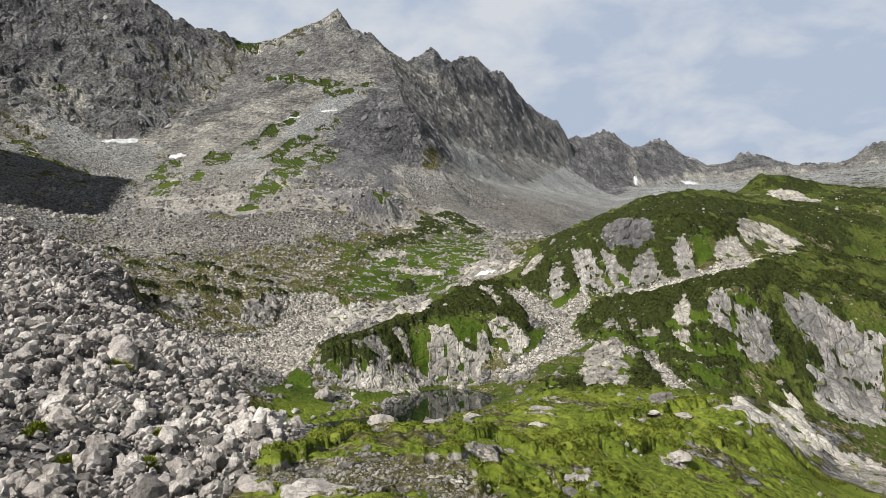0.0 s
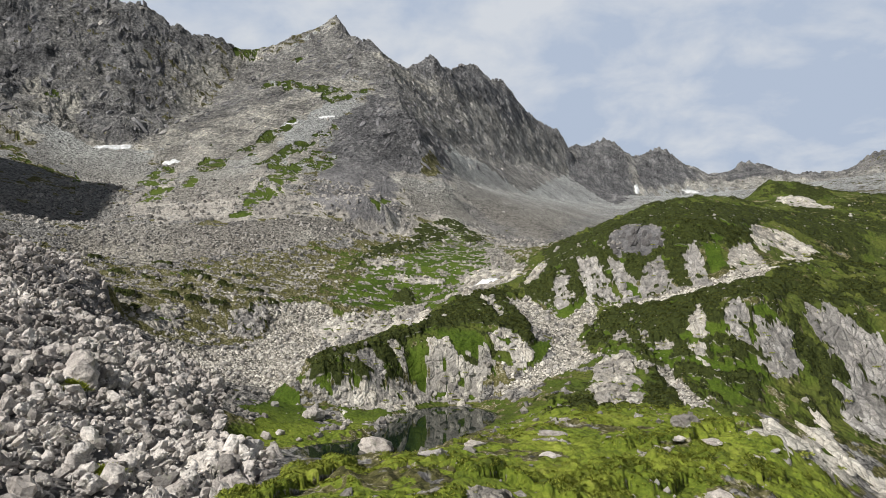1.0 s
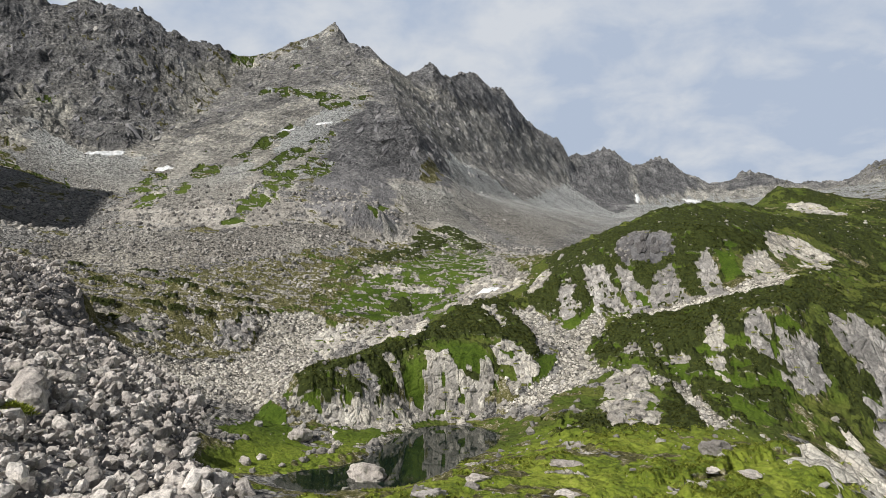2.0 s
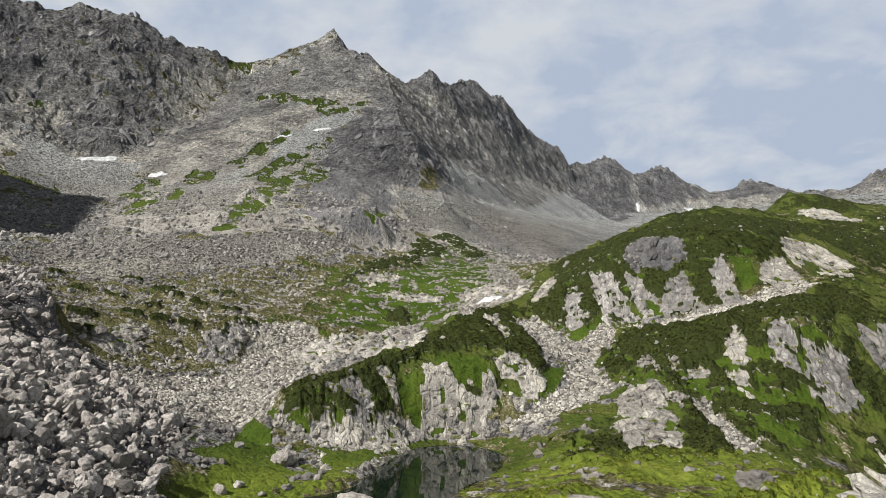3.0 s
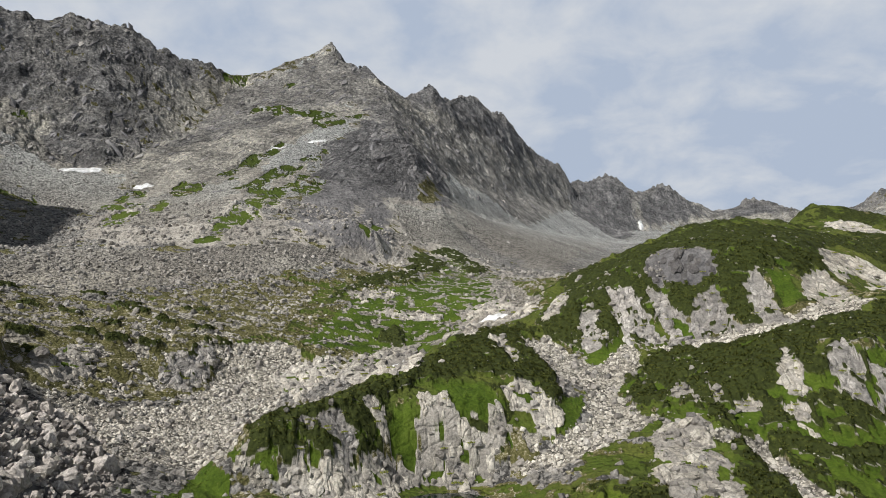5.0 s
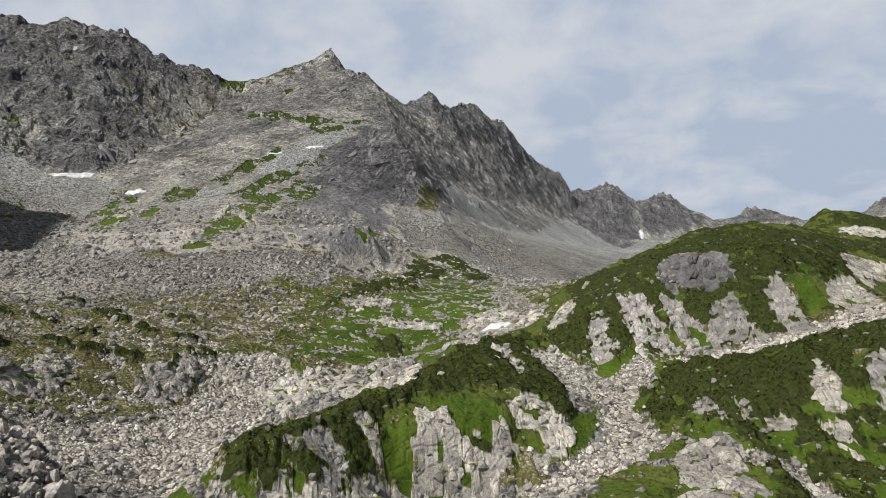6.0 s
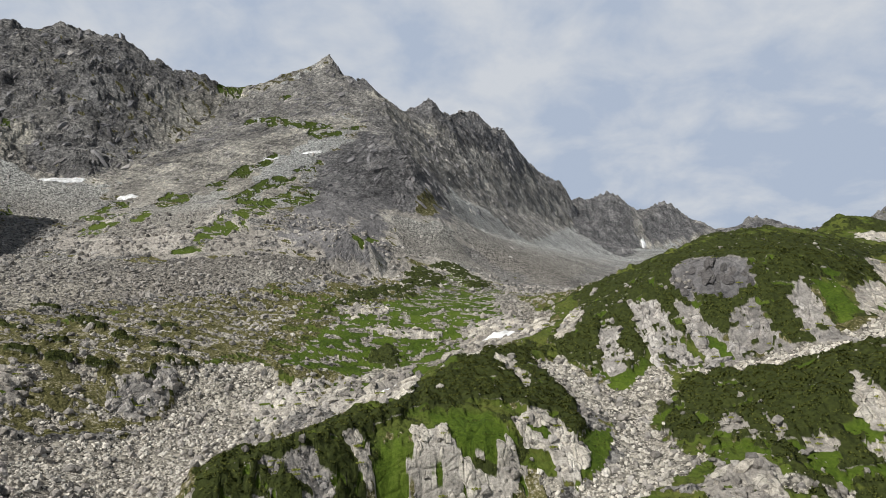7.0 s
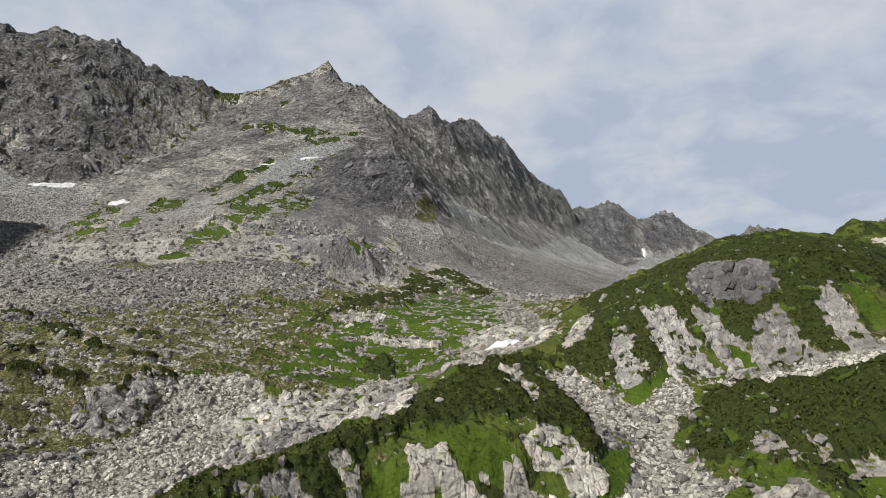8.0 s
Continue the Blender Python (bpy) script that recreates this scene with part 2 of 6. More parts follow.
# ---- feature lines of the land: crag, green, points ----
LINES = {
    "crest_left": (1, 0.1, [(-420, -160, 215), (-400, -40, 250), (-390, 35, 278), (-386, 122, 306), (-384, 199, 324), (-384, 219, 320), (-384, 236, 283), (-385, 250, 256), (-392, 292, 228), (-405, 430, 255), (-400, 525, 312), (-354.8, 538, 285.2), (-352.4, 543, 293.1), (-343.6, 548, 288.1), (-334.1, 557, 295.8), (-325.8, 565, 304.1), (-312.7, 580, 304.3), (-303.5, 590, 306.7), (-293.6, 600, 307.9), (-284.6, 606, 301.2), (-276.9, 610, 297.2), (-266.3, 616, 294.8), (-259.8, 622, 291.6), (-255.5, 625, 289.1), (-233.4, 634, 288.5), (-222.5, 642, 284.2), (-210.4, 647, 282.5)]),
    "saddle": (0.7, 0.6, [(-210.4, 647, 282.5), (-204.4, 655, 284.8), (-188.9, 665, 291.2)]),
    "peak_left": (0.5, 0.28, [(-188.9, 665, 291.2), (-167.9, 680, 310.2), (-144.7, 690, 323.6), (-135.6, 693, 329.5), (-128, 697, 337.9), (-122.5, 699, 341.5)]),
    "peak_right": (0.9, 0.1, [(-122.5, 699, 341.5), (-116.7, 700, 334.6), (-111.7, 698, 323.7), (-96.2, 690, 314.3), (-89.4, 688, 309.6), (-82.5, 684, 311.2), (-77.3, 678, 302.9), (-70.5, 662, 283.7), (-56.2, 640, 268.5), (-54.1, 690, 283.5), (-45.4, 760, 303)]),
    "crest_right": (1, 0, [(-45.4, 760, 303), (-33.9, 790, 315.4), (-26.9, 800, 330.5), (-16.6, 806, 338.9), (-9.1, 812, 334.2), (-1.5, 830, 333.2), (8.9, 870, 341.3), (20.1, 900, 356.5), (36.6, 935, 371.9), (48.4, 960, 384.8), (60.3, 980, 383), (70.8, 1000, 377), (85.3, 1040, 388), (105.6, 1090, 400.2), (118.9, 1130, 405.3), (129.5, 1150, 396.8), (140.5, 1180, 392), (176.8, 1220, 375.6), (210, 1250, 366.5), (236.9, 1270, 361.2), (255.8, 1290, 335), (256.3, 1270, 300.5), (248.4, 1200, 246.3)]),
    "rib_main": (1, 0.05, [(-56.2, 640, 267.9), (-46.2, 590, 223.3), (-34, 530, 183.3), (-25, 490, 160.4), (-17, 470, 139.1), (-6, 460, 119.5), (2.4, 430, 97.4), (-8.8, 400, 81.4)]),
    "rib_left_of_peak": (0.3, 0.26, [(-144.7, 690, 323.6), (-118.9, 640, 270.3), (-94, 580, 220), (-76.8, 520, 177.9), (-71.5, 470, 143.5), (-71.5, 420, 111.4), (-56.1, 360, 82.6)]),
    "gully_left": (0.5, 0.3, [(-208.8, 650, 277.2), (-212.6, 610, 235.8), (-215.6, 560, 197.5), (-219.2, 520, 168.1), (-217.4, 470, 141.3), (-225.2, 435, 124.6)]),
    "wall_left_foot": (0.9, 0.05, [(-420, 380, 150), (-339.3, 470, 196.7), (-293.7, 455, 167.6), (-250.4, 440, 134), (-225.8, 436, 126.9), (-220, 480, 152.8), (-221.1, 530, 178.3)]),
    "bench_left": (0.4, 0.35, [(-330, 330, 100), (-272.3, 375, 111.1), (-247.3, 385, 109.8), (-223.7, 382, 93.1), (-207.6, 385, 91.8), (-185.7, 415, 106.6), (-157.2, 405, 102), (-148.3, 440, 123.7), (-122.4, 465, 142.3)]),
    "bowl_left": (0.3, 0.1, [(-300, 250, 72), (-217, 300, 73.3), (-199.9, 300, 58), (-180.4, 300, 52.5), (-172, 320, 60.1), (-173.1, 345, 75.5)]),
    "mid_slope": (0.38, 0.3, [(-173.1, 345, 75.5), (-147.3, 330, 73.3), (-129.4, 325, 71.4), (-109.4, 335, 78.7), (-102.5, 350, 90.2), (-81.1, 360, 89.3), (-58.5, 345, 77.1)]),
    "slab_rock": (0.8, 0.1, [(-58.5, 345, 77.1), (-42, 330, 77.9), (-29, 335, 72.5), (-20.3, 345, 62.7)]),
    "slab_foot": (0.5, 0.25, [(-59.8, 290, 57), (-48, 300, 53.8), (-35.9, 315, 52.3), (-20, 340, 57.5), (2, 365, 64.8), (28.2, 365, 58), (47.3, 330, 45.9)]),
    "scree_top": (0.3, 0, [(3.1, 560, 154.3), (26.8, 630, 162), (65.7, 740, 178.7), (116.1, 860, 196.9), (181.2, 1000, 213.4), (227.6, 1100, 222.8)]),
    "scree_mid": (0.05, 0, [(7.4, 500, 115.9), (23.5, 554, 120.9), (53.2, 600, 122.6), (100.7, 700, 132), (163.3, 820, 144.7), (282.1, 1000, 163.2)]),
    "scree_low": (0.05, 0, [(18.2, 430, 77.5), (42.7, 400, 62.9), (51.8, 330, 48), (66.5, 360, 52.6), (97.7, 450, 69.5), (171.2, 650, 104.6), (262.1, 900, 145.4)]),
    "far_a": (1, 0, [(269.8, 1330, 335.9), (308.2, 1380, 352.7), (345.2, 1400, 366.6), (376.2, 1409, 375.4), (409.3, 1420, 366.1), (430.1, 1425, 343.3)]),
    "far_ab": (0.8, 0, [(430.1, 1425, 343.3), (448.3, 1450, 338)]),
    "far_b": (1, 0, [(448.3, 1450, 338), (488, 1480, 361), (524, 1496, 378.6), (550.2, 1500, 368.4), (588.1, 1510, 338.2), (626.7, 1520, 316.1), (661.7, 1530, 306.6)]),
    "far_c": (1, 0.05, [(661.7, 1530, 306.6), (692.4, 1510, 317), (718.2, 1505, 324.5), (737.1, 1500, 343.1), (758, 1500, 345.9), (785.5, 1500, 337.5), (825, 1510, 314.2), (879.3, 1520, 307.6), (951, 1500, 306.7), (980.2, 1480, 325.1)]),
    "far_d": (0.9, 0.2, [(980.2, 1480, 325.1), (1022.2, 1480, 352.7), (1074.9, 1480, 369.3), (1300, 1400, 380), (1600, 1000, 330)]),
    "far_foot": (0.3, 0.1, [(250.6, 1150, 221.1), (292.7, 1150, 194.3), (343.8, 1180, 190), (421.8, 1250, 203.1), (543.1, 1350, 236), (642.6, 1350, 229.7), (798.9, 1300, 228.3), (904.5, 1250, 226.3)]),
    "back_far": (0.5, 0, [(-700, 900, 150), (-300, 950, 120), (-120, 1050, 100), (0, 1350, 120), (150, 1650, 150), (500, 1800, 150), (1000, 1800, 150), (1600, 1500, 150)]),
    "hill_crest": (0.2, 0.9, [(20.9, 238, 30.3), (31, 240, 34.8), (38.5, 243, 40.0), (50, 248, 46.5), (61.2, 252, 51.5), (73, 254, 56.3), (82.7, 256.1, 60.6), (98, 264, 64.4), (109.8, 269.5, 66.6), (120, 276, 67.7), (130.4, 284, 67.6), (140, 292, 66.0)]),
    "hill_saddle": (0.3, 0.6, [(140, 292, 66.0), (146, 304, 67.0), (150, 314, 71.6)]),
    "hump_crest": (0.2, 0.9, [(150, 314, 71.6), (159.1, 321.5, 75.8), (169.6, 324, 83.4), (187.7, 330, 82.8), (202.8, 335, 78.7), (224.6, 340, 77.9), (249.5, 345, 78.7), (330, 330, 80), (450, 250, 80)]),
    "hill_back": (0.2, 0.5, [(60, 330, 44), (110, 400, 52), (200, 440, 65), (330, 460, 80), (480, 420, 90)]),
    "hill_face": (0.3, 1, [(24.9, 225, 30.5), (34.7, 215, 31.4), (45.2, 218, 37.4), (56.3, 222, 45.8), (66.6, 216, 48.7), (75.3, 212, 47.5), (83.3, 212, 49.2), (104.1, 228, 52.6), (127.2, 240, 51.8), (153.2, 250, 51.6), (183.9, 255, 51)]),
    "hill_foot": (0.25, 0.75, [(22.5, 212, 24.5), (32.5, 202, 22.8), (39.5, 200, 23.2), (50, 198, 22), (58.4, 196, 23.3), (66.4, 193, 24.7), (74.9, 188, 28.2), (84.5, 189, 31.7), (99.4, 195, 34.5), (118.7, 210, 37), (143.6, 225, 35.7), (161.6, 225, 31.6)]),
    "knoll_crest": (0.15, 0.95, [(38.3, 178, 12.7), (46.1, 183, 18.2), (59.1, 193, 24), (64.7, 188, 25.1), (69.7, 183, 27), (81, 182, 29.2), (92.6, 185, 33.3), (103.9, 190, 35.4), (119.1, 195, 35), (132.3, 196, 33.3), (140.1, 195, 30.4), (190, 190, 32), (300, 150, 30)]),
    "knoll_front": (0.25, 0.95, [(35, 170, 11.1), (45.4, 166, 15.2), (54.4, 163, 17.6), (62.2, 160, 20), (70.9, 160, 23.3), (77.4, 162, 25.6), (90.5, 166, 23.8), (102.3, 168, 23.5), (115.9, 170, 21.9), (121.7, 170, 19.5), (170, 150, 18)]),
    "knoll_cliff_foot": (0.3, 0.85, [(50.6, 148, 6.4), (63.2, 149, 10.3), (69.9, 149, 9.6), (76, 149, 7.6), (82.8, 148, 6.4), (90.7, 150, 4.8), (100.1, 150, 0.7), (105.2, 148, -0.9)]),
    "gully_right": (0.2, 0.3, [(61, 99, -4), (68, 106, -6), (76, 122, -9), (85, 126, -10), (140, 110, -16)]),
    "knoll_skirt": (0.3, 0.8, [(66, 136, 1.5), (81.3, 139.8, -1), (92, 141, -3), (104, 140, -7)]),
    "gully_low": (0.2, 0.4, [(57.4, 80, -3.5), (70, 60, -6), (110, 30, -12), (160, -40, -25)]),
    "rim_right": (0.3, 0.8, [(38, 90, 6.4), (43.6, 93.1, 7.6), (49, 99, 6.0), (54.7, 105.8, 3.5), (60, 112, 1.0)]),
    "gully_near_right": (0.3, 0.85, [(57, 99, -2.5), (51, 76, -1.5), (55, 40, -4)]),
    "shoulder": (0.15, 0.72, [(-4, 0, 15), (-3.2, 42, 12.3), (0.7, 46, 11.8), (2.1, 62, 11.2), (-0.9, 80, 8.5), (5.1, 86, 7.9), (17.3, 100, 7.2), (27, 112, 6.3), (36.9, 104, 6.9), (49.5, 108, 5.6)]),
    "shoulder_right": (0.15, 0.74, [(9.3, 48, 10.3), (17.1, 60, 8.4), (25.6, 70, 6.8), (38.6, 88, 6.0), (41, 91, 6.9)]),
    "shoulder_mid": (0.15, 0.74, [(3.1, 46, 11.4), (11.9, 63, 8.9), (20, 80, 7.9), (25.5, 92, 7.5)]),
    "shoulder_left": (0.2, 0.6, [(-14, 44, 11.6), (-13.3, 54, 11.3), (-11.8, 64, 9.7), (-9.2, 76, 8.3), (-6.1, 80, 8.2)]),
    "shoulder_foot": (0.1, 0.7, [(-24, 93, 3), (-20, 103, 0.6), (-10, 107, 0.3), (-2, 110, 0.3), (4, 122, 0.3), (10, 133, 0.3), (14, 143, 0.3), (14, 152, 0.4)]),
    "lake_bed": (0.1, 0, [(-22, 114, -1.5), (-14, 117, -2), (-6, 128, -3.5), (-2, 140, -4), (4, 148, -3)]),
    "lake_bank": (0.1, 0.6, [(-33, 108, 1.0), (-30, 119, 1.1), (-24, 124, 1.1), (-17, 124.5, 1.1), (-12.8, 130, 1.0), (-12, 141, 1.0), (-9.8, 150, 0.8), (-4.5, 157, 0.4), (3, 158, 0.4), (10, 157, 0.5)]),
    "rubble_track": (0.1, 0.2, [(14.1, 154, 2.5), (19.3, 156, 5.3), (25.9, 162, 8.1), (33.4, 170, 11.1), (37.1, 184, 14.8), (31.2, 194, 18.5), (26.4, 205, 23.7)]),
    "apron": (0.2, 0.75, [(18.3, 138, 2.8), (27.9, 142, 5.3), (33.1, 132, 5.1), (38.4, 126, 4.9), (46.4, 126, 5.1), (54.9, 130, 4.2)]),
    "apron_top": (0.3, 0.75, [(28, 153, 7.1), (37.7, 160, 10.2), (42.8, 156, 11.6), (49.2, 156, 12.4), (57.6, 152, 11.3)]),
    "tarn_knoll_crest": (0.15, 0.95, [(-31, 152, 8.9), (-27.2, 154, 11.8), (-20.4, 158, 13.3), (-14.2, 166, 16.2), (-7.1, 176, 17.5), (-2.4, 184, 19.8), (2.9, 195, 24.3), (12.4, 205, 26.5), (20.1, 207, 25.5)]),
    "tarn_knoll_front": (0.25, 0.98, [(-28.5, 150, 6.1), (-21, 151, 9.4), (-12.2, 159, 10.6), (-2.7, 162, 13.6), (2.4, 162, 13.3), (11.6, 168, 15.8), (17.9, 169, 15), (22.7, 165, 11.5)]),
    "tarn_knoll_foot": (0.3, 0.5, [(-29.9, 147, 5), (-24.4, 146, 2.7), (-17.7, 146, 1.4), (-11.4, 149, 1.2), (-7.4, 152, 0.4), (-3.4, 158, 0.5), (6.6, 159, 0.6), (13, 157, 1.5), (16.4, 156, 3.9)]),
    "behind_knoll": (0.4, 0.3, [(-36.7, 180, 6.9), (-24.3, 185, 12.2), (-16.7, 195, 14.8), (-11, 205, 16.2), (-0.8, 215, 20.6), (7.4, 225, 25.4), (16, 230, 29.2), (22.9, 236, 30.7)]),
    "shelf_edge": (0.6, 0.35, [(-36.3, 205, 16.2), (-27.3, 208, 17.4), (-16.5, 215, 19.6), (-4.8, 220, 21.4)]),
    "shelf": (0.2, 0.68, [(-44, 215, 22.5), (-33.7, 213, 22.6), (-19.3, 225, 21.3), (-5.1, 232, 24.3), (5.7, 240, 28.6), (17.1, 245, 33.1)]),
    "shelf_mid": (0.3, 0.62, [(-57.1, 255, 35.7), (-44.7, 265, 38.5), (-31.3, 275, 41.5), (-11.3, 280, 41.7), (4.2, 285, 42), (19.2, 275, 38.9), (32.2, 258, 37)]),
    "heath": (0.3, 0.36, [(-190, 200, 60), (-140.5, 232, 37), (-126, 235, 39.3), (-108.9, 245, 42.1), (-94.6, 255, 42.7), (-78.4, 262, 42.7), (-61.6, 275, 46.5)]),
    "heath_mid": (0.3, 0.43, [(-107, 200, 30.1), (-88.6, 192, 28.2), (-75, 195, 26.5), (-62.9, 200, 24.6), (-54, 208, 24.6)]),
    "heath_low": (0.3, 0.4, [(-89.5, 172, 23.4), (-77.5, 170, 20.6), (-71.2, 172, 15.5), (-62.3, 178, 12.7), (-54.9, 186, 12.9), (-45.9, 198, 13.8)]),
    "valley_rubble": (0.1, 0.05, [(-70.6, 160, 13.4), (-64.8, 164, 10.1), (-55.6, 168, 8.2), (-47.6, 172, 7), (-40, 180, 8.5), (-35.3, 190, 10.9)]),
    "stream": (0.05, 0.3, [(-20, 126.5, 0.5), (-23.5, 134, 0.9), (-29.7, 143, 2), (-37.2, 155, 3.4), (-45.3, 164, 4.9), (-36.6, 165, 5.6)]),
    "talus_rim": (0.1, 0, [(-240, 150, 62), (-124.1, 172, 44.7), (-103.7, 165, 37.9), (-90.9, 164, 33.3), (-85.5, 162, 25.1), (-76, 156, 15.9), (-65.1, 153, 13.7), (-51.7, 148, 7.7), (-42.7, 142, 5.2), (-35.3, 128, 3.4)]),
    "talus_mid": (0.1, 0, [(-200, 100, 50), (-94.8, 132, 29), (-93.4, 146, 30.3), (-67.3, 113, 21.4), (-50.6, 98, 16.8), (-44, 100, 13), (-36.6, 100, 9.4), (-29, 96, 6.7), (-22, 92, 5.1)]),
    "talus_low": (0.1, 0, [(-140, 30, 36), (-57, 80, 16.5), (-45.9, 74, 13.9), (-43.3, 84, 14.5), (-33.6, 62, 12), (-32.4, 74, 10.6), (-31.3, 80, 9.7), (-22.4, 72, 7.9), (-18.7, 68, 8.3)]),
    "talus_near": (0.1, 0, [(-70, 0, 22), (-39.6, 56, 11.6), (-32, 52, 10.8), (-28.7, 60, 9.8), (-20.4, 50, 10.5), (-15.9, 46, 11)]),
    "behind_a": (0.2, 0.6, [(-300, -60, 90), (-160, -60, 45), (-60, -50, 22), (0, -40, 14), (60, -60, -4), (140, -120, -30), (300, -150, 0)]),
    "behind_b": (0.3, 0.5, [(-700, -300, 250), (-350, -350, 100), (-100, -400, 0), (150, -450, -60), (400, -400, 0), (800, -300, 200)]),
    "behind_c": (0.5, 0.2, [(-1500, -800, 350), (-600, -1300, 100), (300, -1500, -100), (1300, -900, 300)]),
    "side_left": (0.7, 0.1, [(-1100, 0, 250), (-1100, 700, 250), (-800, 1200, 200)]),
    "side_right": (0.5, 0.4, [(500, 100, 60), (800, 0, 180), (1100, 400, 250), (1000, 800, 250)]),
}
LANDFORM = {
    "crest_left": "left",
    "saddle": "left",
    "gully_left": "left",
    "wall_left_foot": "left",
    "peak_left": "peak",
    "peak_right": "peak",
    "crest_right": "peak",
    "rib_main": "peak",
    "rib_left_of_peak": "peak",
    "mid_slope": "peak",
    "slab_rock": "peak",
    "scree_top": "peak",
    "scree_mid": "fan",
    "scree_low": "fan",
    "far_a": "far_a",
    "far_ab": "far_a",
    "far_b": "far_b",
    "far_c": "far_c",
    "far_d": "far_d",
    "hill_crest": "hill",
    "hill_saddle": "hill",
    "hump_crest": "hill",
    "hill_back": "hill",
    "hill_face": "hill",
    "hill_foot": "hill",
    "knoll_crest": "knoll",
    "knoll_front": "knoll",
    "knoll_cliff_foot": "knoll",
    "tarn_knoll_crest": "tarn_knoll",
    "tarn_knoll_front": "tarn_knoll",
    "tarn_knoll_foot": "tarn_knoll",
    "talus_rim": "talus",
    "talus_mid": "talus",
    "talus_low": "talus",
    "talus_near": "talus",
}

# ---- terrain: feature lines give the heights, the ground between them relaxes like a stretched sheet ----
def line_samples(points, gap):
    out = []
    for a, b in zip(points[:-1], points[1:]):
        a, b = np.array(a), np.array(b)
        n = max(2, int(np.hypot(*(b - a)[:2]) / gap(a)) + 1)
        out.append(a + (b - a) * np.linspace(0, 1, n)[:, None])
    return np.concatenate(out)


U0, U1 = math.log(8.0), math.log(2600.0)


def relaxed():
    """Height, crag and green over (log of distance, bearing), relaxed between the feature lines from coarse to fine."""
    field = None
    for nu, nv in ((48, 54), (96, 108), (192, 216), (384, 432)):
        total, count = np.zeros((nu * nv, 3)), np.zeros(nu * nv)
        for crag, green, points in LINES.values():
            s = line_samples(points, lambda p: 0.006 * max(20.0, math.hypot(p[0], p[1])))
            u = (np.log(np.maximum(np.hypot(s[:, 0], s[:, 1]), 8.0)) - U0) / (U1 - U0) * (nu - 1)
            v = (np.arctan2(s[:, 0], s[:, 1]) / (2 * math.pi)) % 1.0 * nv
            k = np.clip(np.rint(u).astype(int), 0, nu - 1) * nv + np.rint(v).astype(int) % nv
            np.add.at(total, k, np.stack([s[:, 2], np.full(len(s), crag), np.full(len(s), green)], 1))
            np.add.at(count, k, 1)
        fixed = (count > 0).reshape(nu, nv)
        goal = (total / np.maximum(count, 1)[:, None]).reshape(nu, nv, 3)
        if field is None:
            field = np.tile(goal[fixed].mean(0), (nu, nv, 1))
        else:
            field = field.repeat(2, 0).repeat(2, 1)
        for _ in range(400 if nu < 100 else 160 if nu < 300 else 70):
            field[fixed] = goal[fixed]
            f = np.concatenate([field[:1], field, field[-1:]])
            field = (f[:-2] + f[2:] + np.roll(field, 1, 1) + np.roll(field, -1, 1)) / 4
        field[fixed] = goal[fixed]
    for _ in range(1):
        f = np.concatenate([field[:1], field, field[-1:]])
        field = field * 0.5 + (f[:-2] + f[2:] + np.roll(field, 1, 1) + np.roll(field, -1, 1)) / 8
    return field


FIELD = relaxed()


def base(x, y):
    """Smooth height, crag and green at places of the plan."""
    nu, nv = FIELD.shape[:2]
    u = np.clip((np.log(np.maximum(np.hypot(x, y), 8.0)) - U0) / (U1 - U0) * (nu - 1), 0, nu - 1.001)
    v = (np.arctan2(x, y) / (2 * math.pi)) % 1.0 * nv
    i, j = u.astype(int), v.astype(int) % nv
    a, b = (u - i)[..., None], (v - np.floor(v))[..., None]
    j1 = (j + 1) % nv
    return (FIELD[i, j] * (1 - b) + FIELD[i, j1] * b) * (1 - a) + (FIELD[i + 1, j] * (1 - b) + FIELD[i + 1, j1] * b) * a


TABLE = np.random.RandomState(5).permutation(4096)
TURNS = np.random.RandomState(6).uniform(0, 2 * math.pi, 4096)


def grain(x, y, seed=0):
    """Gradient noise, about -0.7 to 0.7, one bump to a unit."""
    i, j = np.floor(x).astype(np.int64), np.floor(y).astype(np.int64)
    fx, fy = x - i, y - j
    sx, sy = fx * fx * fx * (fx * (fx * 6 - 15) + 10), fy * fy * fy * (fy * (fy * 6 - 15) + 10)
    out = 0.0
    for di in (0, 1):
        for dj in (0, 1):
            t = TURNS[TABLE[(TABLE[(i + di + seed * 31) & 4095] + j + dj) & 4095]]
            w = (sx if di else 1 - sx) * (sy if dj else 1 - sy)
            out = out + w * (np.cos(t) * (fx - di) + np.sin(t) * (fy - dj))
    return out


def layers(x, y, size, n, seed=0, gain=0.5):
    out, a = 0.0, 1.0
    for k in range(n):
        out = out + a * grain(x / size, y / size, seed + k)
        size, a = size / 2.03, a * gain
    return out


def ridges(x, y, size, n, seed=0, gain=0.55):
    """Sharp crests and round gullies, about 0 to 1 before summing."""
    out, a, w = 0.0, 1.0, 1.0
    for k in range(n):
        r = 1 - np.abs(grain(x / size, y / size, seed + k)) * 2.2
        r = np.clip(r, 0, 1) ** 2 * w
        out, w = out + a * r, np.clip(r * 1.6, 0.25, 1)
        size, a = size / 2.07, a * gain
    return out


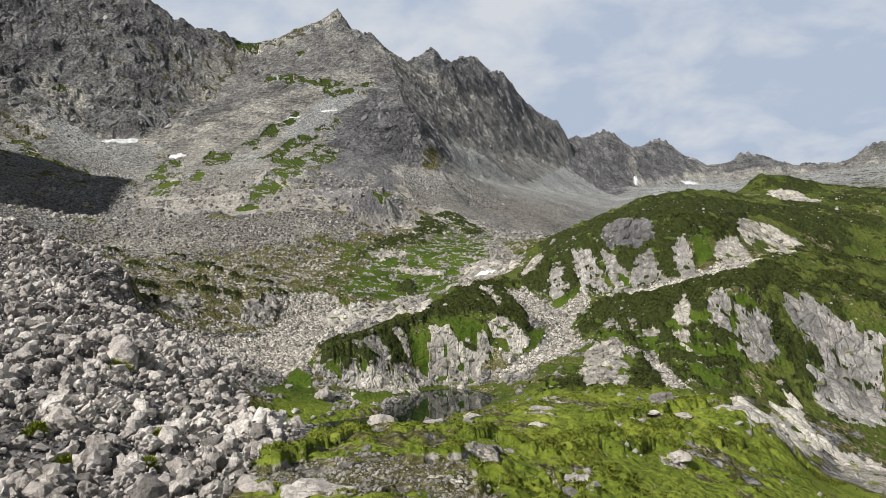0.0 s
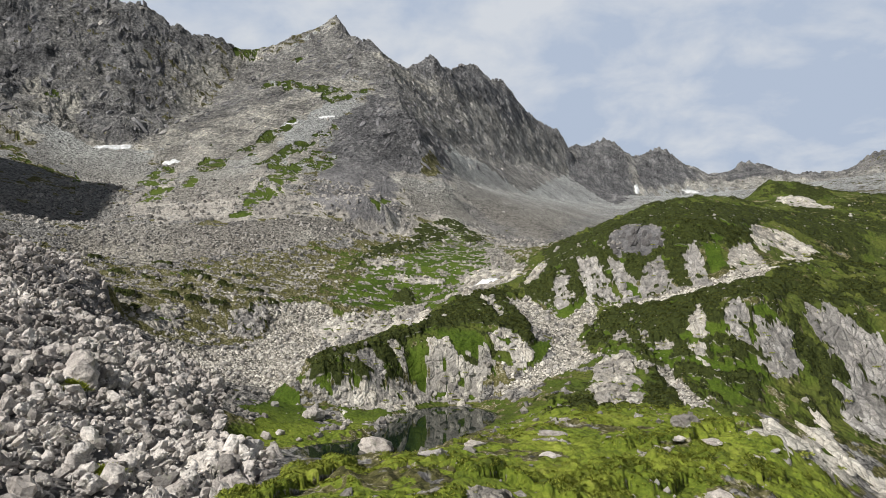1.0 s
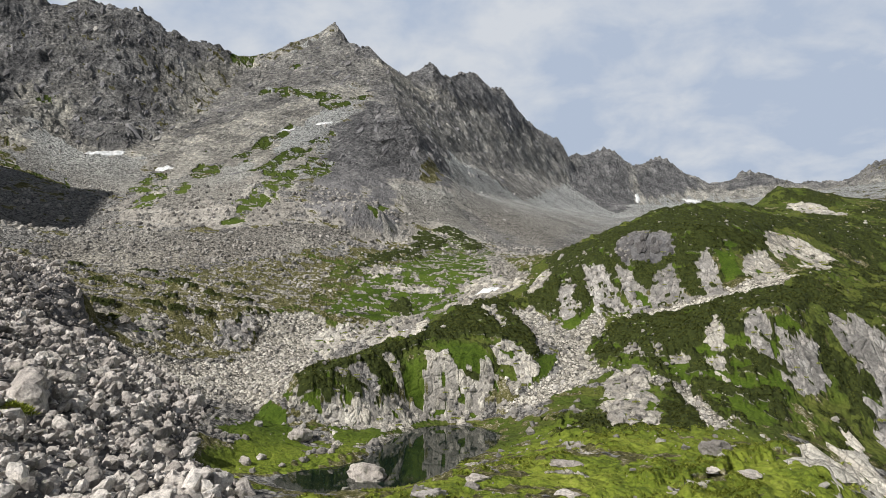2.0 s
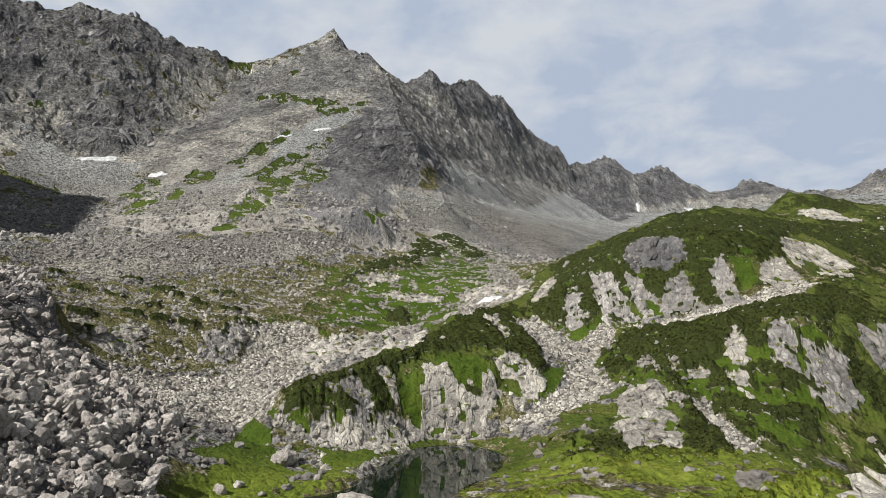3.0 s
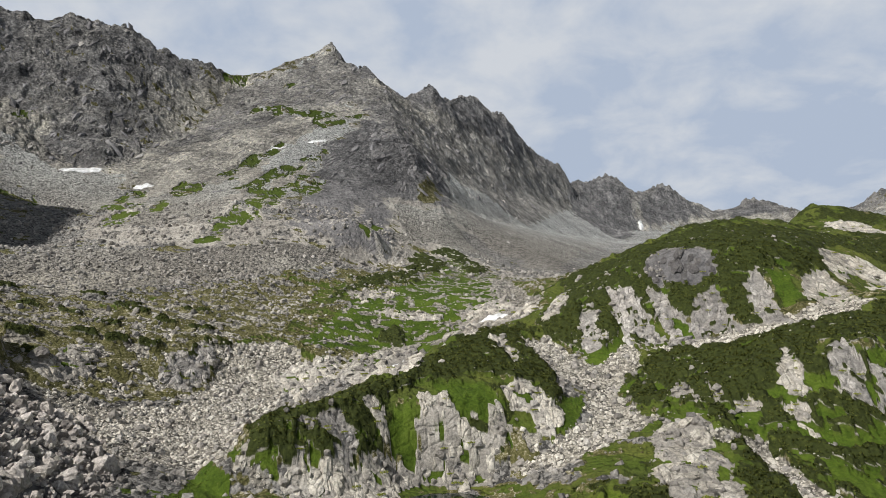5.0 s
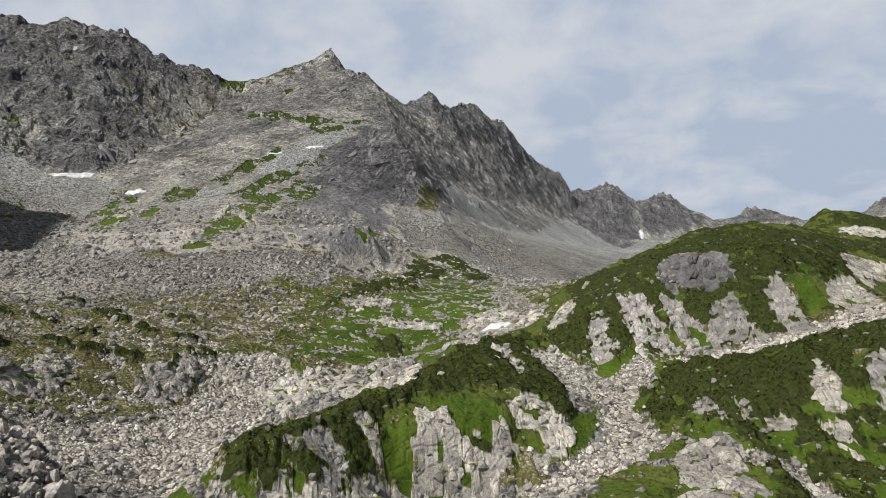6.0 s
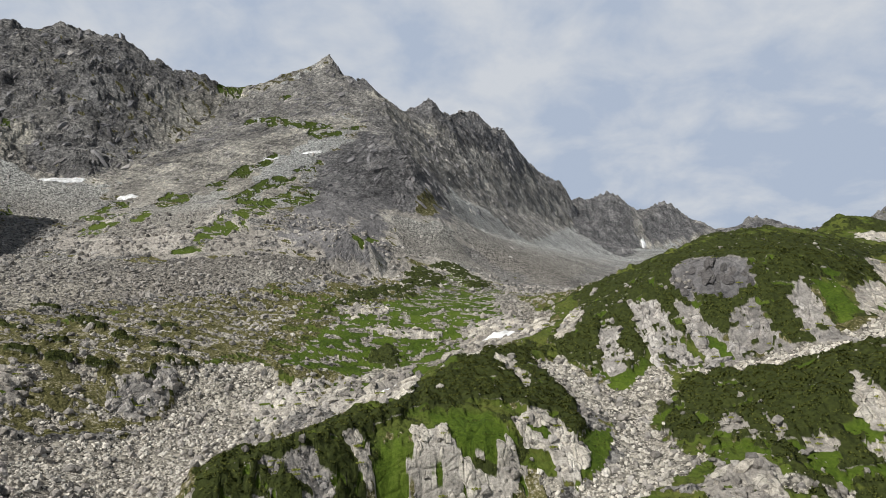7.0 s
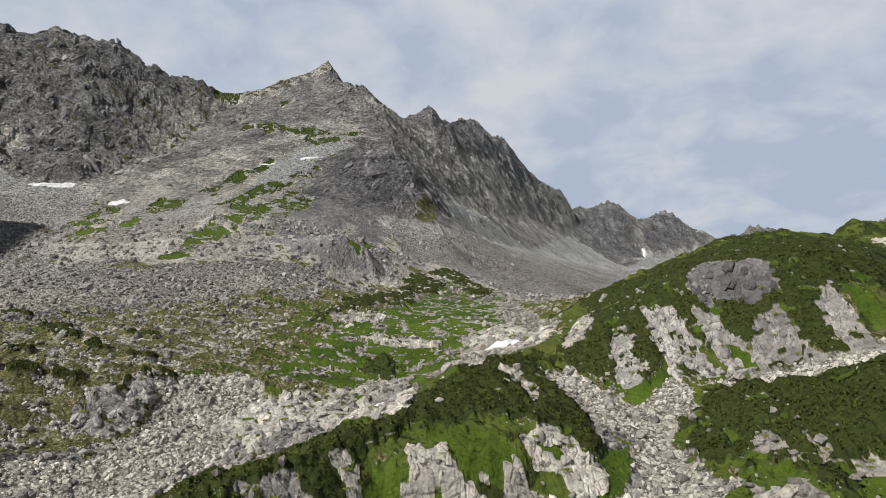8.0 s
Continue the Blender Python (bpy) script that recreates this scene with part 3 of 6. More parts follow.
def blocks(x, y, size, seed=0, tilt=0.55):
    """Broken rock: cells of uneven height, each with a slanting top, about -0.8 to 0.8."""
    x, y = x / size, y / size
    i, j = np.floor(x).astype(np.int64), np.floor(y).astype(np.int64)
    best, out = np.full(x.shape, 1e9), np.zeros(x.shape)
    for di in (-1, 0, 1):
        for dj in (-1, 0, 1):
            h = TABLE[(TABLE[(i + di + seed * 37) & 4095] + j + dj) & 4095]
            dx, dy = x - (i + di + (h & 63) / 63.0), y - (j + dj + (h >> 6) / 63.0)
            d = dx * dx + dy * dy
            t = TURNS[h]
            here = (h % 101) / 101.0 - 0.5 + tilt * (np.cos(t) * dx + np.sin(t) * dy)
            near = d < best
            best, out = np.where(near, d, best), np.where(near, here, out)
    return out


def domes(x, y, size, seed=0):
    """Round cushions side by side, 0 in the gaps to about 1 on the tallest."""
    x, y = x / size, y / size
    i, j = np.floor(x).astype(np.int64), np.floor(y).astype(np.int64)
    out = np.zeros(x.shape)
    for di in (-1, 0, 1):
        for dj in (-1, 0, 1):
            h = TABLE[(TABLE[(i + di + seed * 37) & 4095] + j + dj) & 4095]
            d = (x - (i + di + (h & 63) / 63.0)) ** 2 + (y - (j + dj + (h >> 6) / 63.0)) ** 2
            wide = 0.3 + 0.7 * (h % 97) / 97.0
            out = np.maximum(out, wide * np.clip(1 - d / (0.7 * wide), 0, 1) ** 0.8)
    return out


def step(x, a, b):
    t = np.clip((x - a) / (b - a), 0, 1)
    return t * t * (3 - 2 * t)


# ---- patches of cover: kind, half width, line over the ground ----
PATCHES = {
    "shoulder_a": [
        ("cliff", 0.9, [(-2.2, 57.9, 11.1), (4.6, 59.2, 10.6)]),
        ("cliff", 0.7, [(-1.0, 48.9, 11.7), (2.8, 47.2, 11.4)]),
        ("cliff", 1.2, [(35.4, 104.0, 6.7), (37.5, 101.5, 6.3)]),
        ("cliff", 0.5, [(22.9, 82.7, 7.6), (28.7, 86.6, 6.6)]),
        ("cliff", 0.7, [(11.1, 56.7, 9.5), (12.7, 54.9, 9.3)]),
        ("cliff", 0.7, [(24.2, 69.0, 7.0), (26.4, 69.2, 6.6)]),
        ("cliff", 0.7, [(-1.6, 81.7, 8.1), (0.6, 78.5, 8.7)]),
        ("cliff", 0.8, [(18.8, 114.6, 4.5), (18.6, 99.8, 7.1)]),
        ("cliff", 0.5, [(11.7, 88.3, 7.7), (16.0, 88.2, 7.7)]),
        ("cliff", 0.8, [(-15.2, 47.6, 11.2), (-11.9, 46.4, 11.6)]),
        ("cliff", 0.8, [(-10.2, 43.8, 11.9), (-6.7, 43.1, 12.1)]),
        ("cliff", 0.3, [(-8.7, 52.6, 11.3), (-7.3, 52.5, 11.3)]),
        ("cliff", 0.7, [(4.5, 121.8, 0.4), (6.7, 115.7, 1.7)]),
    ],
    "shoulder_b": [
        ("cliff", 0.4, [(8.9, 53.0, 10.0), (9.0, 48.8, 10.3)]),
        ("cliff", 0.4, [(37.8, 86.9, 4.9), (40.2, 87.9, 4.4)]),
        ("heath", 2.7, [(-13.5, 49.3, 11.4), (-8.1, 48.8, 11.6), (-3.9, 51.7, 11.4), (1.0, 44.7, 11.8)]),
        ("heath", 1.3, [(-3.9, 68.1, 9.8), (1.0, 66.5, 10.5)]),
        ("pine", 1.5, [(-15.0, 53.1, 11.1), (-13.3, 65.8, 9.4), (-9.7, 74.9, 8.4)]),
        ("pine", 2.0, [(2.8, 67.3, 10.2), (7.0, 66.4, 9.6), (10.2, 64.3, 9.2), (20.8, 77.6, 7.8)]),
        ("pine", 0.8, [(-2.3, 52.8, 11.4), (0.8, 53.6, 11.5)]),
        ("pine", 1.2, [(3.8, 49.7, 11.1), (7.4, 49.4, 10.5)]),
        ("pine", 1.7, [(21.4, 85.6, 7.7), (34.7, 96.9, 6.1), (47.8, 106.5, 5.0)]),
        ("pine", 1.7, [(30.9, 76.8, 5.9), (38.8, 84.9, 4.5)]),
        ("pine", 1.2, [(19.2, 69.5, 7.9), (25.7, 75.8, 6.8)]),
    ],
    "shoulder_c": [
        ("turf", 4.5, [(-36.1, 133.0, 3.5), (-26.3, 129.8, 0.8)]),
        ("turf", 1.3, [(-21.3, 143.1, 1.7), (-12.1, 142.5, 0.5)]),
        ("turf", 2.8, [(14.0, 133.1, 1.3), (21.5, 134.7, 3.4)]),
        ("turf", 1.4, [(-26.1, 148.3, 5.0), (-30.4, 149.5, 6.2)]),
    ],
    "heath_a": [
        ("pine", 1.1, [(-73.8, 190.3, 23.9), (-70.8, 191.8, 23.3)]),
        ("pine", 1.1, [(-79.9, 188.3, 25.3), (-77.0, 189.5, 24.8)]),
        ("pine", 1.3, [(-115.8, 214.2, 37.0), (-112.6, 215.6, 36.5)]),
        ("pine", 1.2, [(-80.8, 212.9, 30.7), (-77.0, 213.2, 30.2)]),
        ("pine", 1.2, [(-70.9, 208.2, 28.0), (-67.3, 208.8, 27.4)]),
        ("pine", 1.2, [(-93.9, 204.2, 30.6), (-89.8, 203.4, 30.0)]),
        ("pine", 1.2, [(-62.7, 208.9, 26.5), (-59.1, 209.7, 25.9)]),
        ("pine", 1.1, [(-88.0, 178.5, 25.7), (-85.7, 180.6, 25.2)]),
    ],
    "heath_b": [
        ("pine", 1.2, [(-80.0, 196.7, 27.6), (-76.5, 197.0, 27.0)]),
        ("pine", 1.3, [(-104.1, 204.4, 32.1), (-100.5, 204.7, 31.5)]),
        ("pine", 1.1, [(-67.8, 193.2, 22.9), (-64.8, 194.7, 22.4)]),
        ("pine", 1.3, [(-98.8, 222.6, 35.6), (-94.7, 222.7, 35.0)]),
        ("pine", 1.3, [(-86.2, 216.6, 32.4), (-82.3, 217.0, 31.8)]),
        ("pine", 1.3, [(-70.7, 224.3, 31.6), (-66.7, 224.6, 30.9)]),
        ("pine", 1.1, [(-81.4, 173.3, 21.8), (-79.0, 174.9, 21.2)]),
        ("pine", 1.2, [(-56.4, 202.8, 22.8), (-53.1, 204.6, 22.2)]),
    ],
}


# ---- areas of cover: kind, landform, outline on the plan; a later one lies over an earlier one ----
AREAS = []


def area(kind, where, outline):
    AREAS.append((kind, where, outline))


area("cliff", "peak", [(-217.7, 448.2), (-207.6, 617.0), (-123.1, 626.8), (-70.8, 573.0), (-82.5, 526.5), (-83.3, 447.7), (-84.2, 379.1), (-76.7, 321.0), (-75.7, 301.5), (-128.3, 289.1), (-173.4, 333.6), (-185.5, 419.7)])
area("grey", "peak", [(-215.4, 465.6), (-206.5, 627.5), (-163.7, 652.1), (-135.6, 681.7), (-118.6, 687.8), (-70.7, 652.9), (-43.3, 604.8), (-75.1, 602.4), (-113.1, 582.3), (-133.2, 545.0), (-161.5, 531.2), (-193.9, 501.4)])
area("cliff", "peak", [(-317.6, 472.4), (-294.7, 475.8), (-274.4, 467.8), (-247.0, 431.8), (-216.6, 442.9), (-185.5, 419.7), (-179.0, 366.0), (-233.2, 391.8), (-243.5, 379.0)])
area("rubble", "peak", [(-168.4, 406.0), (-154.0, 427.7), (-122.3, 428.5), (-109.6, 371.6), (-101.2, 328.3), (-130.0, 337.0), (-138.5, 308.0), (-151.1, 346.6)])
area("rubble", "peak", [(-124.2, 470.0), (-107.7, 517.8), (-87.2, 552.5), (-70.6, 571.2), (-78.0, 527.1), (-89.6, 476.0), (-101.4, 431.1), (-107.2, 382.9)])
area("turf", "peak", [(-164.7, 334.2), (-173.3, 366.4), (-194.5, 426.4), (-178.9, 415.0), (-160.4, 364.4), (-148.8, 326.9)])
area("turf", "peak", [(-162.1, 407.1), (-163.9, 434.0), (-146.1, 430.1), (-145.1, 406.4)])
area("turf", "peak", [(-134.4, 453.4), (-135.0, 478.5), (-120.6, 500.1), (-120.4, 470.7), (-125.7, 450.1)])
area("turf", "peak", [(-99.5, 430.6), (-95.7, 467.5), (-78.2, 502.9), (-81.0, 473.5), (-91.8, 451.6)])
area("turf", "peak", [(-100.0, 325.1), (-104.4, 374.4), (-93.6, 428.6), (-86.1, 460.3), (-85.4, 424.5), (-87.0, 366.9), (-87.3, 322.1)])
area("turf", "peak", [(-98.4, 297.8), (-101.1, 321.2), (-89.8, 322.0), (-90.4, 302.6)])
area("turf", "peak", [(-168.6, 588.5), (-132.4, 578.0), (-89.0, 576.2), (-92.9, 556.8), (-128.1, 561.9), (-161.0, 572.9)])
area("turf", "peak", [(-164.8, 457.6), (-145.7, 458.3), (-120.8, 424.2), (-141.3, 441.2)])
area("turf", "peak", [(-294.7, 459.2), (-299.1, 473.3), (-286.8, 467.4), (-286.9, 462.2)])
area("turf", "peak", [(-232.3, 388.4), (-226.4, 391.7), (-198.8, 356.0), (-205.3, 359.6)])
area("turf", "peak", [(-217.7, 641.4), (-192.1, 659.5), (-195.2, 643.2), (-206.5, 627.5)])
area("turf", "peak", [(-155.2, 632.5), (-135.9, 633.9), (-155.0, 622.2)])
area("turf", "peak", [(-104.7, 544.7), (-70.6, 571.2), (-79.7, 550.9), (-92.9, 533.2)])
area("dark", "peak", [(-80.6, 411.2), (-82.2, 501.0), (-60.2, 568.0), (-34.8, 528.5), (-0.7, 629.9), (11.5, 552.7), (7.3, 444.4), (-25.4, 430.8), (-46.1, 398.2), (-47.3, 328.4), (-53.4, 320.4), (-66.7, 330.5)])
area("dark", "peak", [(-50.5, 312.5), (-47.1, 327.6), (-46.1, 398.2), (-30.2, 405.1), (-22.8, 361.2), (-31.1, 326.9)])
area("rubble", "peak", [(-26.5, 421.7), (7.2, 440.1), (31.9, 390.8), (-3.0, 377.6), (-22.2, 364.9)])
area("grey", "peak", [(-44.5, 618.9), (-8.4, 795.3), (58.2, 942.8), (135.0, 1077.6), (247.1, 1250.8), (221.4, 1105.6), (101.1, 688.7), (69.3, 669.7), (33.3, 648.2), (4.6, 586.0), (-29.3, 552.9)])
area("cliff", "peak", [(-73.7, 653.2), (5.9, 786.0), (-7.6, 736.5), (-44.5, 618.9)])
area("rubble", "peak", [(4.4, 560.8), (38.8, 645.6), (88.9, 686.0), (195.3, 1003.3), (210.0, 790.7), (118.5, 538.9), (57.9, 366.9), (41.1, 416.2), (12.8, 441.0)])
area("heath", "peak", [(-15.3, 449.4), (-4.4, 486.9), (-2.1, 448.7), (-11.1, 435.3)])
area("rubble", "heath", [(-147.0, 250.2), (-144.1, 281.9), (-99.9, 286.0), (-67.8, 307.3), (-42.8, 318.7), (-48.7, 286.4), (-65.2, 274.6), (-79.8, 263.2), (-93.6, 242.1), (-103.0, 216.3), (-137.1, 237.2)])
area("heath", "heath", [(-118.0, 210.7), (-97.7, 207.8), (-82.1, 212.4), (-83.3, 247.9), (-62.8, 273.6), (-43.6, 272.8), (-43.1, 228.4), (-51.2, 212.0), (-52.0, 197.9), (-53.1, 183.7), (-65.6, 172.0), (-72.5, 164.5), (-78.2, 162.9), (-82.7, 162.6)])
area("cliff", "heath", [(-77.3, 167.3), (-78.1, 174.5), (-78.1, 182.5), (-74.5, 186.4), (-70.3, 177.0), (-73.1, 168.8)])
area("grey", "heath", [(-61.7, 188.5), (-60.0, 196.7), (-55.2, 202.3), (-52.0, 197.9), (-54.5, 187.2), (-59.2, 186.0)])
area("rubble", "heath", [(-72.2, 164.9), (-64.7, 170.4), (-52.2, 181.6), (-52.0, 197.9), (-51.1, 207.4), (-43.3, 217.0), (-34.5, 209.3), (-35.7, 191.3), (-30.8, 149.8), (-44.6, 150.9), (-50.4, 142.3), (-62.5, 155.2)])
area("meadow", "shelf", [(-37.8, 213.4), (-32.3, 243.6), (-28.2, 267.1), (-8.7, 288.9), (6.1, 370.9), (26.4, 330.2), (25.4, 264.9), (10.9, 237.6), (1.7, 192.8), (-8.7, 212.9), (-24.5, 216.7)])
area("pine", "shelf", [(-34.1, 265.6), (-30.3, 282.7), (-14.7, 313.7), (-10.2, 362.5), (2.8, 339.8), (-4.5, 302.6), (-17.6, 287.3)])
area("pine", "shelf", [(-18.9, 229.5), (-13.6, 236.6), (-8.0, 229.2), (-10.7, 220.1)])
area("pine", "shelf", [(-6.0, 372.4), (6.3, 383.1), (21.8, 338.7), (12.6, 314.9), (2.9, 351.8)])
area("cliff", "shelf", [(-32.8, 264.0), (-20.7, 273.3), (-12.2, 270.9), (-25.0, 258.0)])
area("cliff", "shelf", [(-21.3, 250.5), (-10.9, 249.2), (2.2, 247.3), (0.3, 241.6), (-16.0, 243.6)])
area("cliff", "shelf", [(-24.7, 199.6), (-23.2, 213.0), (-13.8, 219.0), (-5.7, 222.1), (-3.6, 175.9), (-9.1, 176.7)])
area("cliff", "shelf", [(-39.7, 198.4), (-34.0, 207.2), (-24.6, 212.5), (-24.6, 197.4), (-30.1, 186.9)])
area("cliff", "shelf", [(3.1, 225.1), (7.7, 248.3), (24.1, 261.6), (30.5, 228.2), (23.1, 223.4), (13.6, 222.9), (7.1, 193.9)])
area("rubble", "shelf", [(19.7, 310.1), (28.1, 298.0), (31.9, 236.9), (26.6, 236.5), (20.5, 266.0)])
area("pine", "tarn", [(-29.6, 146.4), (-29.2, 149.0), (-24.7, 153.0), (-17.8, 158.2), (-8.6, 169.9), (1.7, 190.1), (17.9, 205.5), (23.6, 187.6), (24.3, 171.7), (21.4, 167.7), (12.3, 176.5), (2.8, 175.2), (-4.1, 170.8), (-10.2, 163.3), (-8.4, 156.6), (-16.3, 150.1), (-24.9, 147.2)])
area("turf", "tarn", [(-1.2, 169.2), (8.4, 171.6), (12.2, 164.5), (9.9, 162.4), (2.5, 161.5)])
area("turf", "tarn", [(-8.7, 158.5), (-5.8, 164.7), (-2.6, 159.9), (-3.3, 157.9), (-7.0, 157.8)])
area("turf", "tarn", [(24.1, 171.4), (30.6, 178.2), (25.1, 163.9), (19.3, 159.0)])
area("heath", "tarn", [(13.8, 164.3), (18.4, 159.9), (15.5, 154.0), (11.4, 156.8)])
area("cliff", "tarn", [(-3.3, 164.3), (1.5, 166.6), (3.8, 161.3), (2.7, 157.2), (-3.7, 157.8)])
area("cliff", "tarn", [(2.7, 157.2), (3.8, 161.0), (6.4, 163.1), (8.0, 161.8), (11.2, 165.2), (13.3, 162.6), (10.6, 159.3), (8.4, 156.8)])
area("cliff", "tarn", [(10.0, 168.2), (16.8, 174.6), (22.6, 166.3), (20.6, 160.1), (17.3, 162.6), (14.3, 165.9)])
area("cliff", "tarn", [(-24.5, 146.1), (-19.9, 149.1), (-12.8, 152.1), (-8.3, 157.0), (-3.3, 157.1), (-10.9, 145.0), (-22.4, 144.8)])
area("grey", "tarn", [(-21.0, 154.7), (-17.1, 157.4), (-13.2, 154.4), (-14.1, 151.4), (-16.8, 150.6), (-17.7, 152.2)])
area("grey", "tarn", [(-23.0, 152.4), (-18.5, 156.4), (-20.2, 152.6)])
area("grey", "tarn", [(-22.5, 149.2), (-20.3, 150.7), (-19.3, 150.0), (-21.7, 149.1)])
area("cliff", "tarn", [(-31.4, 147.2), (-31.4, 149.3), (-29.3, 149.0), (-28.9, 146.2)])
area("cliff", "tarn", [(-12.9, 161.3), (-11.5, 163.3), (-8.2, 158.0), (-9.2, 156.5)])
area("cliff", "tarn", [(11.7, 197.4), (14.7, 199.8), (19.0, 186.5), (16.2, 184.4)])
area("turf", "tarn", [(-27.7, 147.5), (-24.2, 147.8), (-24.1, 146.0), (-26.5, 146.4)])
area("rubble", "gully", [(20.4, 202.2), (27.6, 209.5), (32.3, 196.7), (46.3, 198.2), (43.9, 181.6), (37.8, 183.5), (36.9, 164.7), (39.1, 161.7), (31.4, 157.0), (19.6, 152.5), (14.2, 157.0), (18.6, 158.1), (27.8, 167.2), (30.3, 177.9), (25.7, 185.3)])
area("rubble", "gully", [(46.3, 198.2), (55.2, 188.7), (66.8, 180.1), (79.5, 180.4), (89.3, 180.1), (96.1, 184.1), (94.7, 198.3), (81.8, 188.6), (73.1, 190.0), (61.8, 195.2)])
area("pine", "hill", [(25.9, 214.9), (39.9, 241.1), (60.1, 247.5), (79.4, 248.1), (97.0, 253.2), (123.1, 258.4), (126.1, 250.6), (99.6, 208.1), (74.7, 200.7), (63.7, 199.4), (47.2, 205.4), (38.5, 195.2), (31.6, 201.3)])
area("dark", "hill", [(55.7, 217.7), (67.4, 236.0), (71.4, 212.2), (71.8, 206.0), (65.1, 207.2), (56.1, 211.5)])
area("grey", "hill", [(45.2, 218.6), (50.6, 213.5), (52.4, 205.6), (54.4, 199.2), (45.6, 198.1), (44.2, 205.3)])
area("grey", "hill", [(37.1, 212.5), (41.1, 215.2), (39.6, 204.6), (42.0, 200.1), (37.5, 196.6), (34.6, 200.8)])
area("cliff", "hill", [(27.6, 215.8), (36.3, 236.6), (38.5, 234.3), (35.1, 217.8), (28.8, 213.9)])
area("grey", "hill", [(54.6, 211.6), (57.7, 207.7), (60.7, 200.7), (61.7, 194.9), (55.6, 193.3), (54.6, 205.6)])
area("grey", "hill", [(64.2, 205.1), (68.5, 203.2), (69.5, 190.9), (62.1, 194.1), (60.2, 199.5)])
area("grey", "hill", [(74.4, 200.1), (80.3, 205.2), (80.6, 199.6), (76.8, 186.4), (72.9, 189.6)])
area("turf", "hill", [(82.6, 204.4), (87.6, 204.2), (85.9, 195.4), (79.6, 191.3), (80.8, 198.7)])
area("turf", "hill", [(34.4, 195.3), (41.1, 198.7), (45.2, 202.8), (42.2, 196.3), (36.4, 192.4)])
area("turf", "hill", [(57.8, 202.4), (59.7, 201.6), (60.1, 196.0), (56.4, 193.5)])
area("cliff", "hill", [(89.8, 203.1), (99.6, 208.1), (95.7, 189.5), (87.5, 189.2), (85.9, 194.2)])
area("cliff", "hill", [(106.9, 222.4), (120.9, 228.8), (119.5, 219.9), (102.1, 205.4), (100.8, 210.1)])
area("cliff", "hill", [(116.8, 220.5), (131.3, 227.3), (100.9, 184.4), (108.0, 203.4)])
area("cliff", "hill", [(163.7, 311.3), (171.8, 301.1), (172.0, 282.2), (157.8, 280.8), (158.0, 298.5)])
area("pine", "knoll", [(40.4, 184.4), (51.1, 184.8), (64.0, 179.6), (76.9, 176.1), (96.8, 180.0), (83.8, 162.6), (74.3, 161.1), (71.2, 166.7), (63.6, 157.7), (59.0, 160.6), (54.0, 159.4), (44.3, 161.2), (37.3, 169.4)])
area("mixed", "knoll", [(36.2, 167.7), (44.3, 161.2), (54.0, 159.4), (63.6, 157.7), (83.8, 162.6), (65.3, 138.8), (54.5, 132.2), (53.9, 150.1), (47.3, 152.0), (43.5, 159.3)])
area("grey", "knoll", [(70.0, 163.0), (74.5, 162.1), (73.2, 157.5), (71.6, 153.2), (67.3, 153.4), (67.3, 157.2)])
area("grey", "knoll", [(75.3, 157.9), (78.7, 155.4), (74.8, 150.7), (73.2, 152.9)])
area("cliff", "knoll", [(42.4, 165.3), (47.3, 173.2), (45.8, 161.7)])
area("cliff", "knoll", [(48.8, 165.3), (50.4, 160.1), (48.0, 158.8)])
area("cliff", "knoll", [(50.6, 157.8), (54.1, 159.5), (54.9, 156.1), (52.6, 156.6)])
area("cliff", "knoll", [(60.1, 160.4), (65.9, 168.4), (61.4, 154.3), (59.7, 156.5)])
area("cliff", "knoll", [(57.6, 155.0), (61.0, 153.8), (59.7, 149.8), (57.7, 150.7)])
area("cliff", "knoll", [(34.7, 151.8), (38.5, 159.8), (44.7, 154.8), (43.1, 144.9), (37.8, 127.8), (29.2, 126.3), (30.9, 137.9)])
area("rubble", "knoll", [(48.5, 150.4), (51.6, 151.0), (51.9, 138.6), (52.0, 129.7), (45.1, 126.6), (48.4, 143.1)])
area("rubble", "knoll", [(43.0, 153.0), (47.0, 152.2), (49.7, 151.0), (44.3, 149.5)])
area("grey", "knoll", [(88.7, 162.3), (98.1, 166.1), (102.9, 162.0), (111.5, 157.3), (98.8, 140.4), (87.5, 135.2), (85.3, 143.4), (91.3, 150.8), (90.0, 157.7)])
area("grey", "knoll", [(74.7, 158.4), (82.6, 157.1), (80.2, 149.3), (72.9, 146.9), (71.2, 151.4)])
area("cliff", "knoll", [(51.2, 107.1), (78.5, 140.5), (77.8, 127.2), (56.4, 101.5), (42.9, 87.8)])
area("cliff", "knoll", [(80.1, 127.5), (88.1, 126.0), (64.0, 91.7), (66.8, 105.1)])
area("pine", "knoll", [(83.8, 149.7), (92.7, 155.3), (93.3, 151.8), (85.8, 144.2)])
area("heath", "shoulder", [(-17.0, 53.2), (-11.0, 54.6), (-7.5, 57.8), (-0.2, 52.6), (0.7, 50.4), (3.1, 45.4), (-5.6, 43.1), (-11.6, 45.2)])
area("cliff", "shoulder", [(-2.3, 52.2), (0.8, 53.3), (5.6, 61.0), (4.6, 49.0), (2.0, 49.4), (-0.7, 52.2)])
area("cliff", "shoulder", [(-11.6, 44.5), (-10.2, 46.5), (-7.5, 45.0), (-6.1, 42.9)])
area("cliff", "shoulder", [(-16.9, 49.5), (-17.4, 53.0), (-13.0, 49.1), (-12.5, 45.5)])
area("cliff", "shoulder", [(-0.6, 49.3), (2.1, 49.8), (3.6, 46.1), (0.2, 44.5)])
area("cliff", "shoulder", [(10.4, 53.6), (13.1, 56.7), (12.5, 53.4), (10.4, 49.9)])
